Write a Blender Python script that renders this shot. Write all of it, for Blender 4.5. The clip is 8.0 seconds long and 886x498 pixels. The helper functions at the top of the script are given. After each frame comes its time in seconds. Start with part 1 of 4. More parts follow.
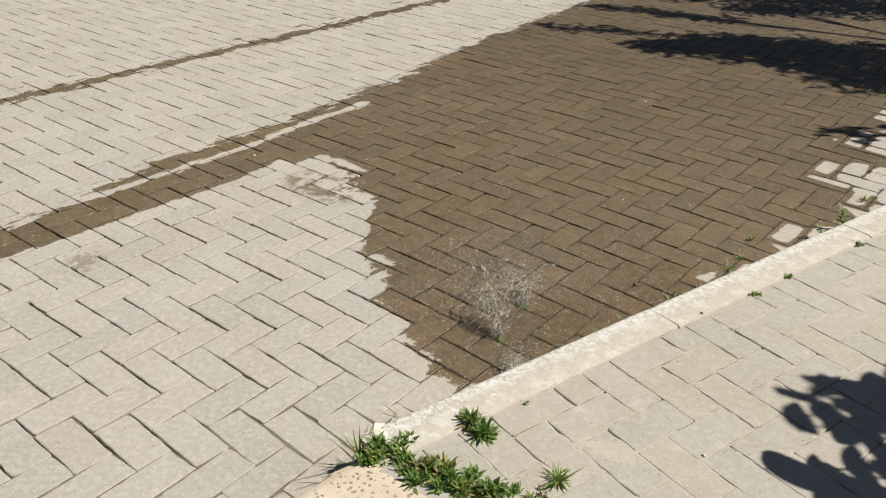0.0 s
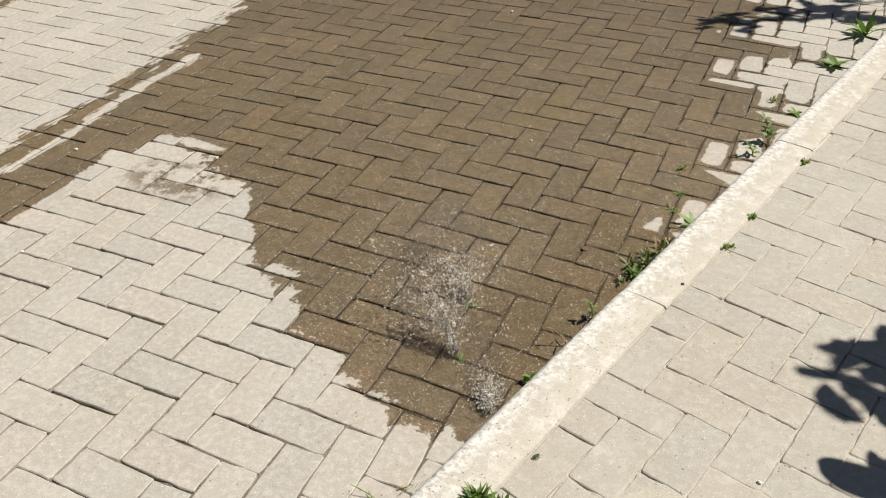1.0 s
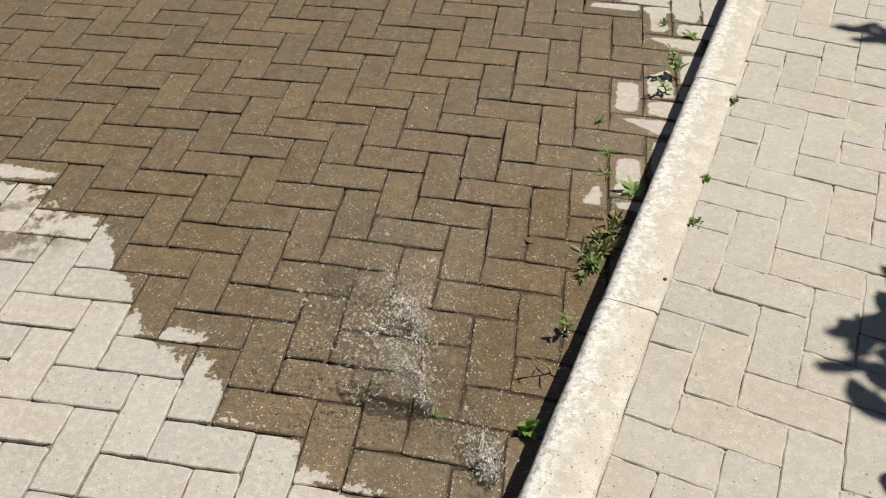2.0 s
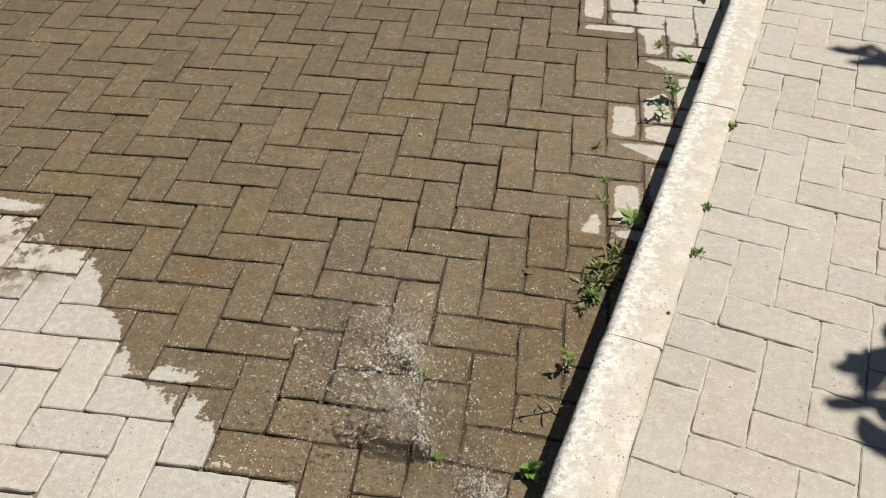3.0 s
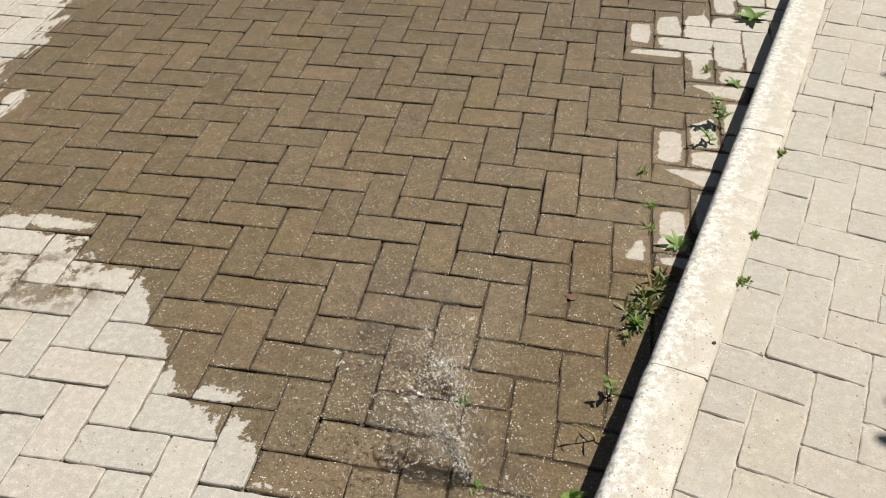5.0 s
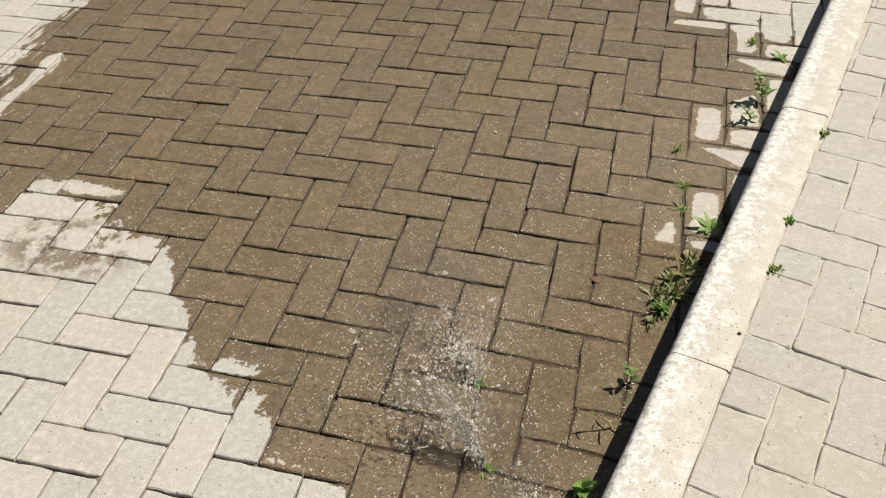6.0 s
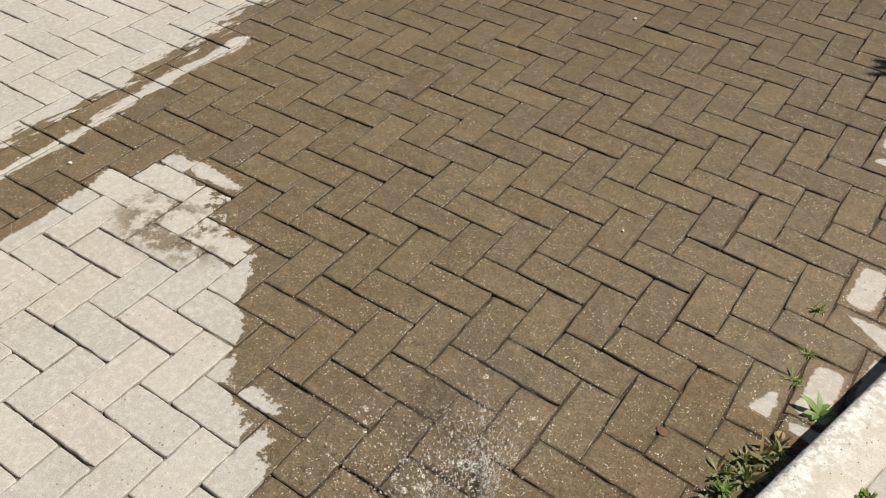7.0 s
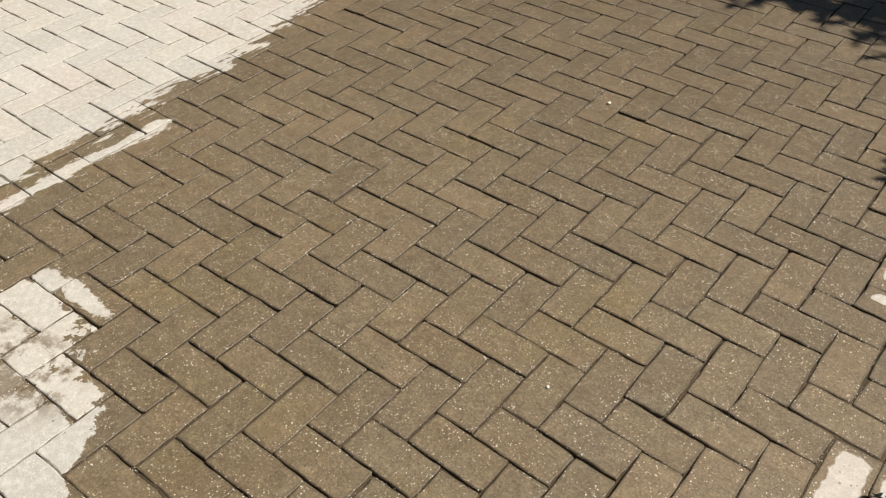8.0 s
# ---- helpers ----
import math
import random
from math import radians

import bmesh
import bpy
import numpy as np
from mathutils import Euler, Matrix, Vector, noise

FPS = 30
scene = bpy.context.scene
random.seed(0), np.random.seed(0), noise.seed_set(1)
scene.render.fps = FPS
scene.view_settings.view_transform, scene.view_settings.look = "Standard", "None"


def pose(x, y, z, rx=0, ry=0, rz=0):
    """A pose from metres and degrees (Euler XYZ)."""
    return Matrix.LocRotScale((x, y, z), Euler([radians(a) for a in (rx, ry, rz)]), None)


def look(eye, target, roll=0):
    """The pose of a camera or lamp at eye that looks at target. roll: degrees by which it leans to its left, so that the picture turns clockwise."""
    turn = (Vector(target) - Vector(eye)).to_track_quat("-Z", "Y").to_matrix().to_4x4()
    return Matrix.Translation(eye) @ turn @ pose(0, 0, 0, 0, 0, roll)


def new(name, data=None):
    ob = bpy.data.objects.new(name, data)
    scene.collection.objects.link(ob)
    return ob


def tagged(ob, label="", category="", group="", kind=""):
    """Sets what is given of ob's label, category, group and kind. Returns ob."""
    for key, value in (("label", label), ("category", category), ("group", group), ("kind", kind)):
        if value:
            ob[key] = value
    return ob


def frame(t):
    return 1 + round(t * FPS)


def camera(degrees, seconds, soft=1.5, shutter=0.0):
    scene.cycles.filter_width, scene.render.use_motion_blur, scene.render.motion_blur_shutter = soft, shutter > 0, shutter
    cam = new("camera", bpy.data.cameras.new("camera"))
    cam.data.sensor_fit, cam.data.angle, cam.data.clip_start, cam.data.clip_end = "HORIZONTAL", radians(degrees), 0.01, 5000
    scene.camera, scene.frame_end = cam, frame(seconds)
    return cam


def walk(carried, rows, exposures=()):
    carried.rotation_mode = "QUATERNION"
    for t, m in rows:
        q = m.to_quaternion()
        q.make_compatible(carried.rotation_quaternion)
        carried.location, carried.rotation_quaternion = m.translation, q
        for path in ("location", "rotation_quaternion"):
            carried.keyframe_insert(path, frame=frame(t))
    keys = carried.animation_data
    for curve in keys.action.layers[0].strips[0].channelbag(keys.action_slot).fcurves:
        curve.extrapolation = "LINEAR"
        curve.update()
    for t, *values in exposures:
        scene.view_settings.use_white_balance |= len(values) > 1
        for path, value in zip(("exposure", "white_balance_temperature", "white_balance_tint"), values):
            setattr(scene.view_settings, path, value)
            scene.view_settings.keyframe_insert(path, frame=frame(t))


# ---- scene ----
cam = camera(55.0, 8.0, soft=1.1)
PATH = [
    (0, (-0.109, 0.076, 1.465), (-1.250, 1.415, 0.513), 1.19),
    (0.5, (-0.412, 0.148, 1.473), (-1.305, 1.608, 0.439), -0.64),
    (1, (-0.681, 0.386, 1.462), (-1.409, 1.842, 0.301), -1.10),
    (1.5, (-0.938, 0.600, 1.449), (-1.398, 2.066, 0.169), -0.74),
    (2, (-1.131, 0.751, 1.470), (-1.409, 2.199, 0.118), -0.67),
    (2.2, (-1.158, 0.778, 1.473), (-1.419, 2.234, 0.127), -0.46),
    (3.5, (-1.161, 0.819, 1.476), (-1.418, 2.291, 0.146), -0.58),
    (4, (-1.168, 0.819, 1.480), (-1.429, 2.283, 0.144), -0.98),
    (4.5, (-1.155, 0.829, 1.482), (-1.467, 2.298, 0.162), -2.07),
    (5, (-1.165, 0.823, 1.485), (-1.523, 2.304, 0.190), -2.07),
    (5.2, (-1.166, 0.821, 1.488), (-1.543, 2.300, 0.195), -2.21),
    (6.3, (-1.055, 0.966, 1.495), (-1.581, 2.320, 0.120), -3.28),
    (6.5, (-0.998, 1.036, 1.485), (-1.623, 2.369, 0.132), -1.80),
    (7, (-0.959, 1.194, 1.509), (-1.828, 2.416, 0.186), 1.39),
    (7.5, (-1.009, 1.499, 1.500), (-1.944, 2.665, 0.171), 2.55),
    (8, (-0.960, 1.809, 1.499), (-1.940, 2.983, 0.210), 0.00),
]
EXPOSURES = [(0.0, 0.02), (1.0, 0.18), (1.5, 0.12), (2.2, 0.12), (4.0, 0.23), (5.2, 0.24), (6.3, 0.24), (7.0, 0.16), (7.5, 0.13), (8.0, 0.37)]
walk(cam, [(t, look(eye, target, roll)) for t, eye, target, roll in PATH], EXPOSURES)

# ---------------------------------------------------------------- light
SHADOW = Vector((-0.55, -0.52, -1.0))            # way of the sun's rays
sun_data = bpy.data.lights.new("sun", "SUN")
sun_data.energy, sun_data.angle, sun_data.color = 5.25, radians(0.6), (1.0, 0.945, 0.838)
sun = new("sun", sun_data)
sun.rotation_mode = "QUATERNION"
sun.rotation_quaternion = SHADOW.to_track_quat("-Z", "Y")

world = bpy.data.worlds.new("sky")
scene.world = world
world.use_nodes = True
wn = world.node_tree
sky = wn.nodes.new("ShaderNodeTexSky")
sky.sky_type, sky.sun_disc = "NISHITA", False
sky.sun_elevation = math.atan2(1.0, math.hypot(0.55, 0.52))
sky.sun_rotation = math.atan2(0.55, 0.52)
wn.links.new(sky.outputs[0], wn.nodes["Background"].inputs[0])
wn.nodes["Background"].inputs[1].default_value = 0.028


# ---------------------------------------------------------------- node helpers
class Net:
    """Short hand for a node tree."""

    def __init__(self, tree):
        self.tree = tree

    def node(self, kind, **inputs):
        n = self.tree.nodes.new(kind)
        for key, value in inputs.items():
            self.put(n.inputs[key], value)
        return n

    def put(self, socket, value):
        if isinstance(value, bpy.types.NodeSocket):
            self.tree.links.new(value, socket)
        else:
            socket.default_value = value

    def math(self, op, a, b=0.0, clamp=False):
        n = self.tree.nodes.new("ShaderNodeMath")
        n.operation, n.use_clamp = op, clamp
        self.put(n.inputs[0], a)
        self.put(n.inputs[1], b)
        return n.outputs[0]

    def add(self, a, b):
        return self.math("ADD", a, b)

    def sub(self, a, b):
        return self.math("SUBTRACT", a, b)

    def mul(self, a, b):
        return self.math("MULTIPLY", a, b)

    def low(self, a, b):
        return self.math("MINIMUM", a, b)

    def high(self, a, b):
        return self.math("MAXIMUM", a, b)

    def smooth(self, a, b, distance):
        n = self.tree.nodes.new("ShaderNodeMath")
        n.operation = "SMOOTH_MIN"
        self.put(n.inputs[0], a)
        self.put(n.inputs[1], b)
        n.inputs[2].default_value = distance
        return n.outputs[0]

    def step(self, a, lo, hi):
        n = self.tree.nodes.new("ShaderNodeMapRange")
        n.interpolation_type = "SMOOTHSTEP"
        self.put(n.inputs[0], a)
        n.inputs[1].default_value, n.inputs[2].default_value = lo, hi
        return n.outputs[0]

    def noise(self, vec, scale, detail=2.0, rough=0.5):
        n = self.node("ShaderNodeTexNoise", Scale=scale, Detail=detail, Roughness=rough)
        self.put(n.inputs["Vector"], vec)
        return n.outputs[0]

    def voronoi(self, vec, scale, jitter=1.0):
        n = self.node("ShaderNodeTexVoronoi", Scale=scale, Randomness=jitter)
        self.put(n.inputs["Vector"], vec)
        return n

    def ramp(self, a, lo, hi, stops):
        """A line through (a, value) stops."""
        m = self.tree.nodes.new("ShaderNodeMapRange")
        self.put(m.inputs[0], a)
        m.inputs[1].default_value, m.inputs[2].default_value = lo, hi
        r = self.tree.nodes.new("ShaderNodeValToRGB")
        v0, v1 = min(v for _, v in stops), max(v for _, v in stops)
        els = r.color_ramp.elements
        while len(els) < len(stops):
            els.new(0.5)
        for e, (p, v) in zip(els, stops):
            e.position = (p - lo) / (hi - lo)
            g = (v - v0) / (v1 - v0)
            e.color = (g, g, g, 1)
        self.tree.links.new(m.outputs[0], r.inputs[0])
        return self.add(self.mul(r.outputs[0], v1 - v0), v0)

    def mix(self, f, a, b, mode="MIX"):
        n = self.tree.nodes.new("ShaderNodeMix")
        n.data_type, n.blend_type = "RGBA", mode
        self.put(n.inputs[0], f)
        self.put(n.inputs[6], a if isinstance(a, bpy.types.NodeSocket) else (*a, 1))
        self.put(n.inputs[7], b if isinstance(b, bpy.types.NodeSocket) else (*b, 1))
        return n.outputs[2]

    def bump(self, height, strength, distance):
        n = self.node("ShaderNodeBump", Strength=strength, Distance=distance)
        self.put(n.inputs["Height"], height)
        return n.outputs[0]


def material(name):
    mat = bpy.data.materials.new(name)
    mat.use_nodes = True
    return mat, Net(mat.node_tree), mat.node_tree.nodes["Principled BSDF"]


# the soaked part of the road: a node group that gives wetness 0 to 1 at a place
def wet_group():
    g = bpy.data.node_groups.new("wet_area", "ShaderNodeTree")
    g.interface.new_socket("Random", in_out="INPUT", socket_type="NodeSocketFloat")
    g.interface.new_socket("Edge", in_out="INPUT", socket_type="NodeSocketFloat")
    g.interface.new_socket("Long Edge", in_out="INPUT", socket_type="NodeSocketFloat")
    g.interface.new_socket("Wet", in_out="OUTPUT", socket_type="NodeSocketFloat")
    g.interface.new_socket("Flood", in_out="OUTPUT", socket_type="NodeSocketFloat")
    n = Net(g)
    gi, go = g.nodes.new("NodeGroupInput"), g.nodes.new("NodeGroupOutput")
    pos = g.nodes.new("ShaderNodeNewGeometry").outputs["Position"]
    sep = n.node("ShaderNodeSeparateXYZ", Vector=pos)
    rnd, edge, long_edge = gi.outputs[0], gi.outputs[1], gi.outputs[2]
    wob = n.mul(n.sub(n.noise(pos, 9.0, 2), 0.5), 0.16)
    fine = n.mul(n.sub(n.noise(pos, 60.0, 4, 0.72), 0.5), 0.10)
    jit = n.add(n.add(wob, fine), n.mul(n.sub(rnd, 0.5), 0.10))
    x, y = sep.outputs[0], sep.outputs[1]
    # the slanting edge towards the dry pavers
    a = n.sub(y, n.ramp(x, -3.0, -1.0, [(-2.96, 2.28), (-2.83, 2.40), (-2.70, 2.38), (-2.58, 2.31), (-2.44, 2.285), (-2.378, 2.275), (-2.336, 2.234), (-2.283, 2.17), (-2.192, 2.066), (-2.124, 2.004), (-2.06, 1.93), (-1.98, 1.875), (-1.90, 1.825), (-1.79, 1.775), (-1.65, 1.72), (-1.5, 1.63), (-1.27, 1.54), (-1.1, 1.45)]))
    creep = n.mul(n.step(n.smooth(edge, long_edge, 0.02), 0.016, 0.0), 0.030)
    a = n.add(n.add(n.sub(n.mul(a, 0.9), 0.018), creep), jit)
    ux, uy = n.add(x, 2.62), n.sub(y, 2.29)
    torn = n.step(n.math("SQRT", n.add(n.mul(ux, ux), n.mul(n.mul(uy, uy), 3.0))), 0.42, 0.20)
    a = n.add(a, n.mul(torn, n.add(n.mul(n.sub(n.noise(pos, 14.0, 4, 0.7), 0.46), 0.55), n.mul(n.sub(rnd, 0.45), 0.20))))
    trail = n.add(n.sub(-2.925, x), n.mul(jit, 0.5))
    left = n.sub(x, n.ramp(y, 0.0, 8.0, [(0.0, -3.12), (1.1, -3.15), (1.35, -3.19), (1.8, -3.30), (2.57, -3.32), (3.0, -3.36), (3.45, -3.40), (3.77, -3.46), (4.08, -3.53), (4.6, -3.61), (5.8, -3.72), (7.5, -3.9)]))
    streak = n.node("ShaderNodeMapping", Vector=pos)
    streak.inputs["Scale"].default_value = (19.0, 6.0, 1.0)
    smear = n.mul(n.sub(n.noise(streak.outputs[0], 1.0, 4, 0.7), 0.5), 0.36)
    thin = n.node("ShaderNodeMapping", Vector=pos)
    thin.inputs["Scale"].default_value = (46.0, 7.0, 1.0)
    rills = n.sub(n.noise(thin.outputs[0], 1.0, 3, 0.6), 0.5)
    left = n.add(n.add(left, n.mul(smear, 0.8)), n.add(n.mul(rills, 0.22), n.mul(n.sub(rnd, 0.5), 0.03)))
    w = n.low(left, n.high(a, trail))
    # a thin dry sliver along the trail
    mid = n.ramp(y, 0.0, 8.0, [(1.3, -3.182), (2.3, -3.178), (2.6, -3.205), (3.2, -3.225)])
    half = n.ramp(y, 0.0, 8.0, [(1.25, -0.03), (1.4, 0.018), (2.3, 0.020), (2.6, 0.030), (3.05, 0.028), (3.2, -0.03)])
    s = n.sub(half, n.math("ABSOLUTE", n.sub(x, mid)))
    w = n.low(w, n.mul(n.add(s, n.add(n.mul(smear, 0.45), n.mul(fine, 0.25))), -1.0))
    # dry islands just inside the edge, and two pavers that dried unevenly
    ix, iy = n.add(x, 2.685), n.sub(y, 2.437)
    isle = n.sub(0.105, n.math("SQRT", n.add(n.mul(ix, ix), n.mul(n.mul(iy, iy), 18.0))))
    w = n.low(w, n.mul(n.add(n.mul(isle, 0.4), n.add(n.mul(fine, 0.8), n.mul(wob, 0.25))), -1.0))
    px, py = n.add(x, 2.60), n.sub(y, 2.205)
    zone = n.step(n.math("SQRT", n.add(n.mul(px, px), n.mul(n.mul(py, py), 3.0))), 0.26, 0.12)
    blot = n.step(n.add(n.noise(pos, 15.0, 4, 0.68), n.mul(n.sub(rnd, 0.5), 0.16)), 0.46, 0.58)
    qx, qy = n.add(x, 2.72), n.sub(y, 1.22)
    spot = n.sub(0.10, n.math("SQRT", n.add(n.mul(qx, qx), n.mul(n.mul(qy, qy), 1.5))))
    spot = n.add(spot, n.mul(n.sub(n.noise(pos, 34.0, 4, 0.7), 0.55), 0.45))
    damp = n.high(n.mul(n.step(spot, 0.0, 0.05), 0.5), n.mul(n.mul(zone, blot), 0.80))
    # a broken second trail farther out, and dashes beside it
    far = n.sub(n.sub(0.074, n.math("ABSOLUTE", n.add(x, 4.575))), n.sub(0.022, n.mul(smear, 0.9)))
    dash = n.sub(n.sub(0.035, n.math("ABSOLUTE", n.add(x, 4.74))), n.sub(0.055, n.mul(smear, 1.0)))
    w = n.high(w, n.high(far, dash))
    # pavers by the kerb that dry from their middles
    dry = n.sub(x, n.ramp(y, 2.3, 5.5, [(2.40, -0.70), (2.56, -0.95), (2.575, -1.085), (2.65, -1.06), (2.67, -0.985), (2.74, -1.0), (2.79, -0.99), (2.83, -0.93), (2.90, -0.905), (2.945, -0.90), (3.01, -1.0), (3.035, -1.02), (3.20, -1.02), (3.25, -0.95), (3.31, -0.87), (3.42, -0.83), (3.47, -0.84), (3.53, -0.93), (3.60, -0.92), (3.71, -0.93), (3.725, -1.15), (3.78, -1.15), (3.80, -1.0), (3.83, -1.14), (3.99, -1.14), (4.04, -1.02), (4.08, -0.88), (4.22, -0.86), (4.26, -1.2), (4.45, -1.15), (4.7, -1.0), (4.75, -1.19)]))
    dry = n.add(n.mul(dry, 0.8), n.add(n.mul(wob, 0.22), n.mul(n.sub(rnd, 0.5), 0.03)))
    rim = n.high(-0.02, n.sub(0.021, n.mul(n.high(dry, 0.0), 0.10)))
    soft = n.mul(n.sub(n.noise(pos, 38.0, 2, 0.5), 0.5), 0.022)
    dry = n.low(n.add(dry, n.mul(soft, 0.6)), n.sub(n.smooth(edge, long_edge, 0.035), n.add(rim, n.add(soft, n.mul(fine, 0.06)))))
    w = n.low(w, n.mul(dry, -1.0))
    g.links.new(n.high(n.step(w, -0.002, 0.004), damp), go.inputs[0])
    pool = n.sub(0.30, n.math("ABSOLUTE", n.sub(n.sub(x, n.mul(n.sub(y, 2.2), 0.23)), -1.15)))
    g.links.new(n.mul(n.step(n.low(pool, n.low(n.sub(2.75, y), n.sub(y, 1.62))), 0.0, 0.2), n.step(w, 0.0, 0.05)), go.inputs[1])
    return g


WET = wet_group()


def paver_material(name, tones, island, soaked):
    """Pressed concrete pavers: two-tone body, grit, pores, pale specks; soaked ones read the wet area."""
    mat, n, b = material(name)
    pos = n.node("ShaderNodeNewGeometry")
    if island:
        rnd = pos.outputs["Random Per Island"]
    else:
        rnd = n.node("ShaderNodeObjectInfo").outputs["Random"]
    p = pos.outputs["Position"]
    rnd2 = n.math("FRACT", n.mul(rnd, 17.31))
    col = n.mix(n.step(rnd, 0.1, 0.9), tones[0], tones[1])
    col = n.mix(n.mul(n.step(rnd2, 0.68, 0.98), 0.75), col, tones[2])
    cloud = n.noise(p, 3.2, 4, 0.6)
    col = n.mix(n.step(cloud, 0.35, 0.75), col, n.mix(0.5, col, (0.36, 0.32, 0.26)))
    mott = n.noise(p, 55.0, 4, 0.7)
    col = n.mix(n.mul(n.step(mott, 0.42, 0.68), 0.7 if soaked else 0.45), col, n.mix(0.35, col, (0.8, 0.76, 0.7)))
    grit = n.noise(p, 330.0, 3, 0.75)
    col = n.mix(n.mul(n.step(grit, 0.48, 0.68), 0.60 if soaked else 0.38), col, n.mix(0.55, col, (0.14, 0.12, 0.10)))
    col = n.mix(n.mul(n.step(grit, 0.46, 0.32), 0.3), col, n.mix(0.5, col, (0.80, 0.76, 0.70)))
    pores = n.voronoi(p, 105.0)
    psep = n.node("ShaderNodeSeparateXYZ", Vector=pores.outputs["Color"])
    small = n.add(0.07, n.mul(n.mul(psep.outputs[1], psep.outputs[1]), 0.20))
    near = n.add(pores.outputs["Distance"], n.mul(n.sub(n.noise(p, 420.0, 2), 0.5), 0.22))
    pit = n.mul(n.step(n.sub(near, small), 0.05, -0.05), n.mul(n.step(psep.outputs[0], 0.72, 0.76), n.step(n.noise(p, 9.0, 2), 0.30, 0.60)))
    col = n.mix(n.mul(pit, 0.7), col, (0.12, 0.10, 0.08))
    rub = n.mul(n.step(n.noise(p, 17.0, 5, 0.72), 0.54, 0.70), 0.45)
    col = n.mix(rub, col, n.mix(0.45, col, (0.72, 0.68, 0.62)))
    wetness = 0.0
    if soaked:
        uv = n.node("ShaderNodeSeparateXYZ", Vector=n.node("ShaderNodeUVMap").outputs[0])
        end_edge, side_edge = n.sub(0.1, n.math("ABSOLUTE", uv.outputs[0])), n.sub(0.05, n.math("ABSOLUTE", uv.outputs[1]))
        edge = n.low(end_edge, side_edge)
        wet = n.tree.nodes.new("ShaderNodeGroup")
        wet.node_tree = WET
        n.put(wet.inputs[0], rnd2)
        n.put(wet.inputs[1], side_edge)
        n.put(wet.inputs[2], end_edge)
        wetness = wet.outputs[0]
        tint = n.mix(n.step(rnd2, 0.0, 1.0), (0.300, 0.236, 0.158), (0.362, 0.289, 0.195))
        silt = n.noise(p, 6.0, 3, 0.6)
        tint = n.mix(n.step(silt, 0.35, 0.7), tint, (0.31, 0.258, 0.180))
        soaked_col = n.mix(1.0, col, tint, "MULTIPLY")
        mott2 = n.noise(p, 150.0, 4, 0.8)
        soaked_col = n.mix(n.mul(n.step(mott2, 0.50, 0.66), 0.6), soaked_col, n.mix(1.0, soaked_col, (1.75, 1.72, 1.75), "MULTIPLY"))
        soaked_col = n.mix(n.mul(n.step(mott2, 0.49, 0.36), 0.65), soaked_col, n.mix(1.0, soaked_col, (0.58, 0.56, 0.53), "MULTIPLY"))
        blotch = n.noise(p, 24.0, 5, 0.72)
        soaked_col = n.mix(n.mul(n.step(blotch, 0.50, 0.68), 0.75), soaked_col, n.mix(1.0, soaked_col, (1.36, 1.33, 1.30), "MULTIPLY"))
        soaked_col = n.mix(n.mul(n.step(blotch, 0.48, 0.34), 0.75), soaked_col, n.mix(1.0, soaked_col, (0.76, 0.75, 0.73), "MULTIPLY"))
        # brightness falloff along the road, painted into the soaked colour
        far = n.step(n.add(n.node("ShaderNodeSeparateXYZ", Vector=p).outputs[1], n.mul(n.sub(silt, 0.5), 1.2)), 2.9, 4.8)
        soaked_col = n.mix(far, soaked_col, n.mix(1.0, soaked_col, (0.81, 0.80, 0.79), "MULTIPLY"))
        algae = n.noise(p, 2.6, 3, 0.6)
        soaked_col = n.mix(n.mul(n.step(algae, 0.52, 0.72), 0.5), soaked_col, n.mix(1.0, soaked_col, (1.02, 1.03, 0.82), "MULTIPLY"))
        # soaked pavers turn darker in a ragged rim along their edges
        dark_rim = n.step(n.add(edge, n.mul(n.sub(n.noise(p, 120.0, 3, 0.7), 0.5), 0.007)), 0.0070, 0.0025)
        soaked_col = n.mix(n.mul(dark_rim, 0.36), soaked_col, (0.045, 0.035, 0.024))
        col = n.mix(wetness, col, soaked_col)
    # pale grains, made stronger on wet pavers where they double as painted glints
    grains = n.voronoi(p, 235.0)
    gsep = n.node("ShaderNodeSeparateXYZ", Vector=grains.outputs["Color"])
    often = n.mul(n.step(edge, 0.016, 0.004), 0.16) if soaked else 0.0
    chance = n.step(n.add(gsep.outputs[1], often), 0.71, 0.75)
    reach = n.add(0.12, n.mul(n.mul(gsep.outputs[0], gsep.outputs[0]), 0.34))
    ragged = n.add(grains.outputs["Distance"], n.mul(n.sub(n.noise(p, 700.0, 1), 0.5), 0.35))
    speck = n.mul(n.step(n.sub(ragged, reach), 0.06, -0.04), n.mul(chance, n.step(n.noise(p, 14.0, 3), 0.34, 0.62)))
    glow = n.mix(gsep.outputs[2], (0.62, 0.52, 0.38), (0.86, 0.82, 0.74))
    if soaked:
        col = n.mix(n.mul(speck, n.add(0.55, n.mul(wetness, 0.25))), col, glow)
    else:
        col = n.mix(n.mul(speck, 0.5), col, n.mix(0.5, glow, (0.86, 0.84, 0.79)))
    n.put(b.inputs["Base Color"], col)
    relief = n.add(n.mul(grit, 0.6), n.add(n.mul(mott, 0.8), n.sub(n.mul(speck, 0.8), pit)))
    n.put(b.inputs["Normal"], n.bump(relief, 0.55, 0.0012))
    if soaked:
        film = n.mul(wet.outputs[1], 0.34)
        n.put(b.inputs["Roughness"], n.sub(n.sub(0.92, n.mul(wetness, 0.34)), film))
        b.inputs["Specular IOR Level"].default_value = 0.35
    else:
        b.inputs["Roughness"].default_value = 0.92
        b.inputs["Specular IOR Level"].default_value = 0.25
    return mat


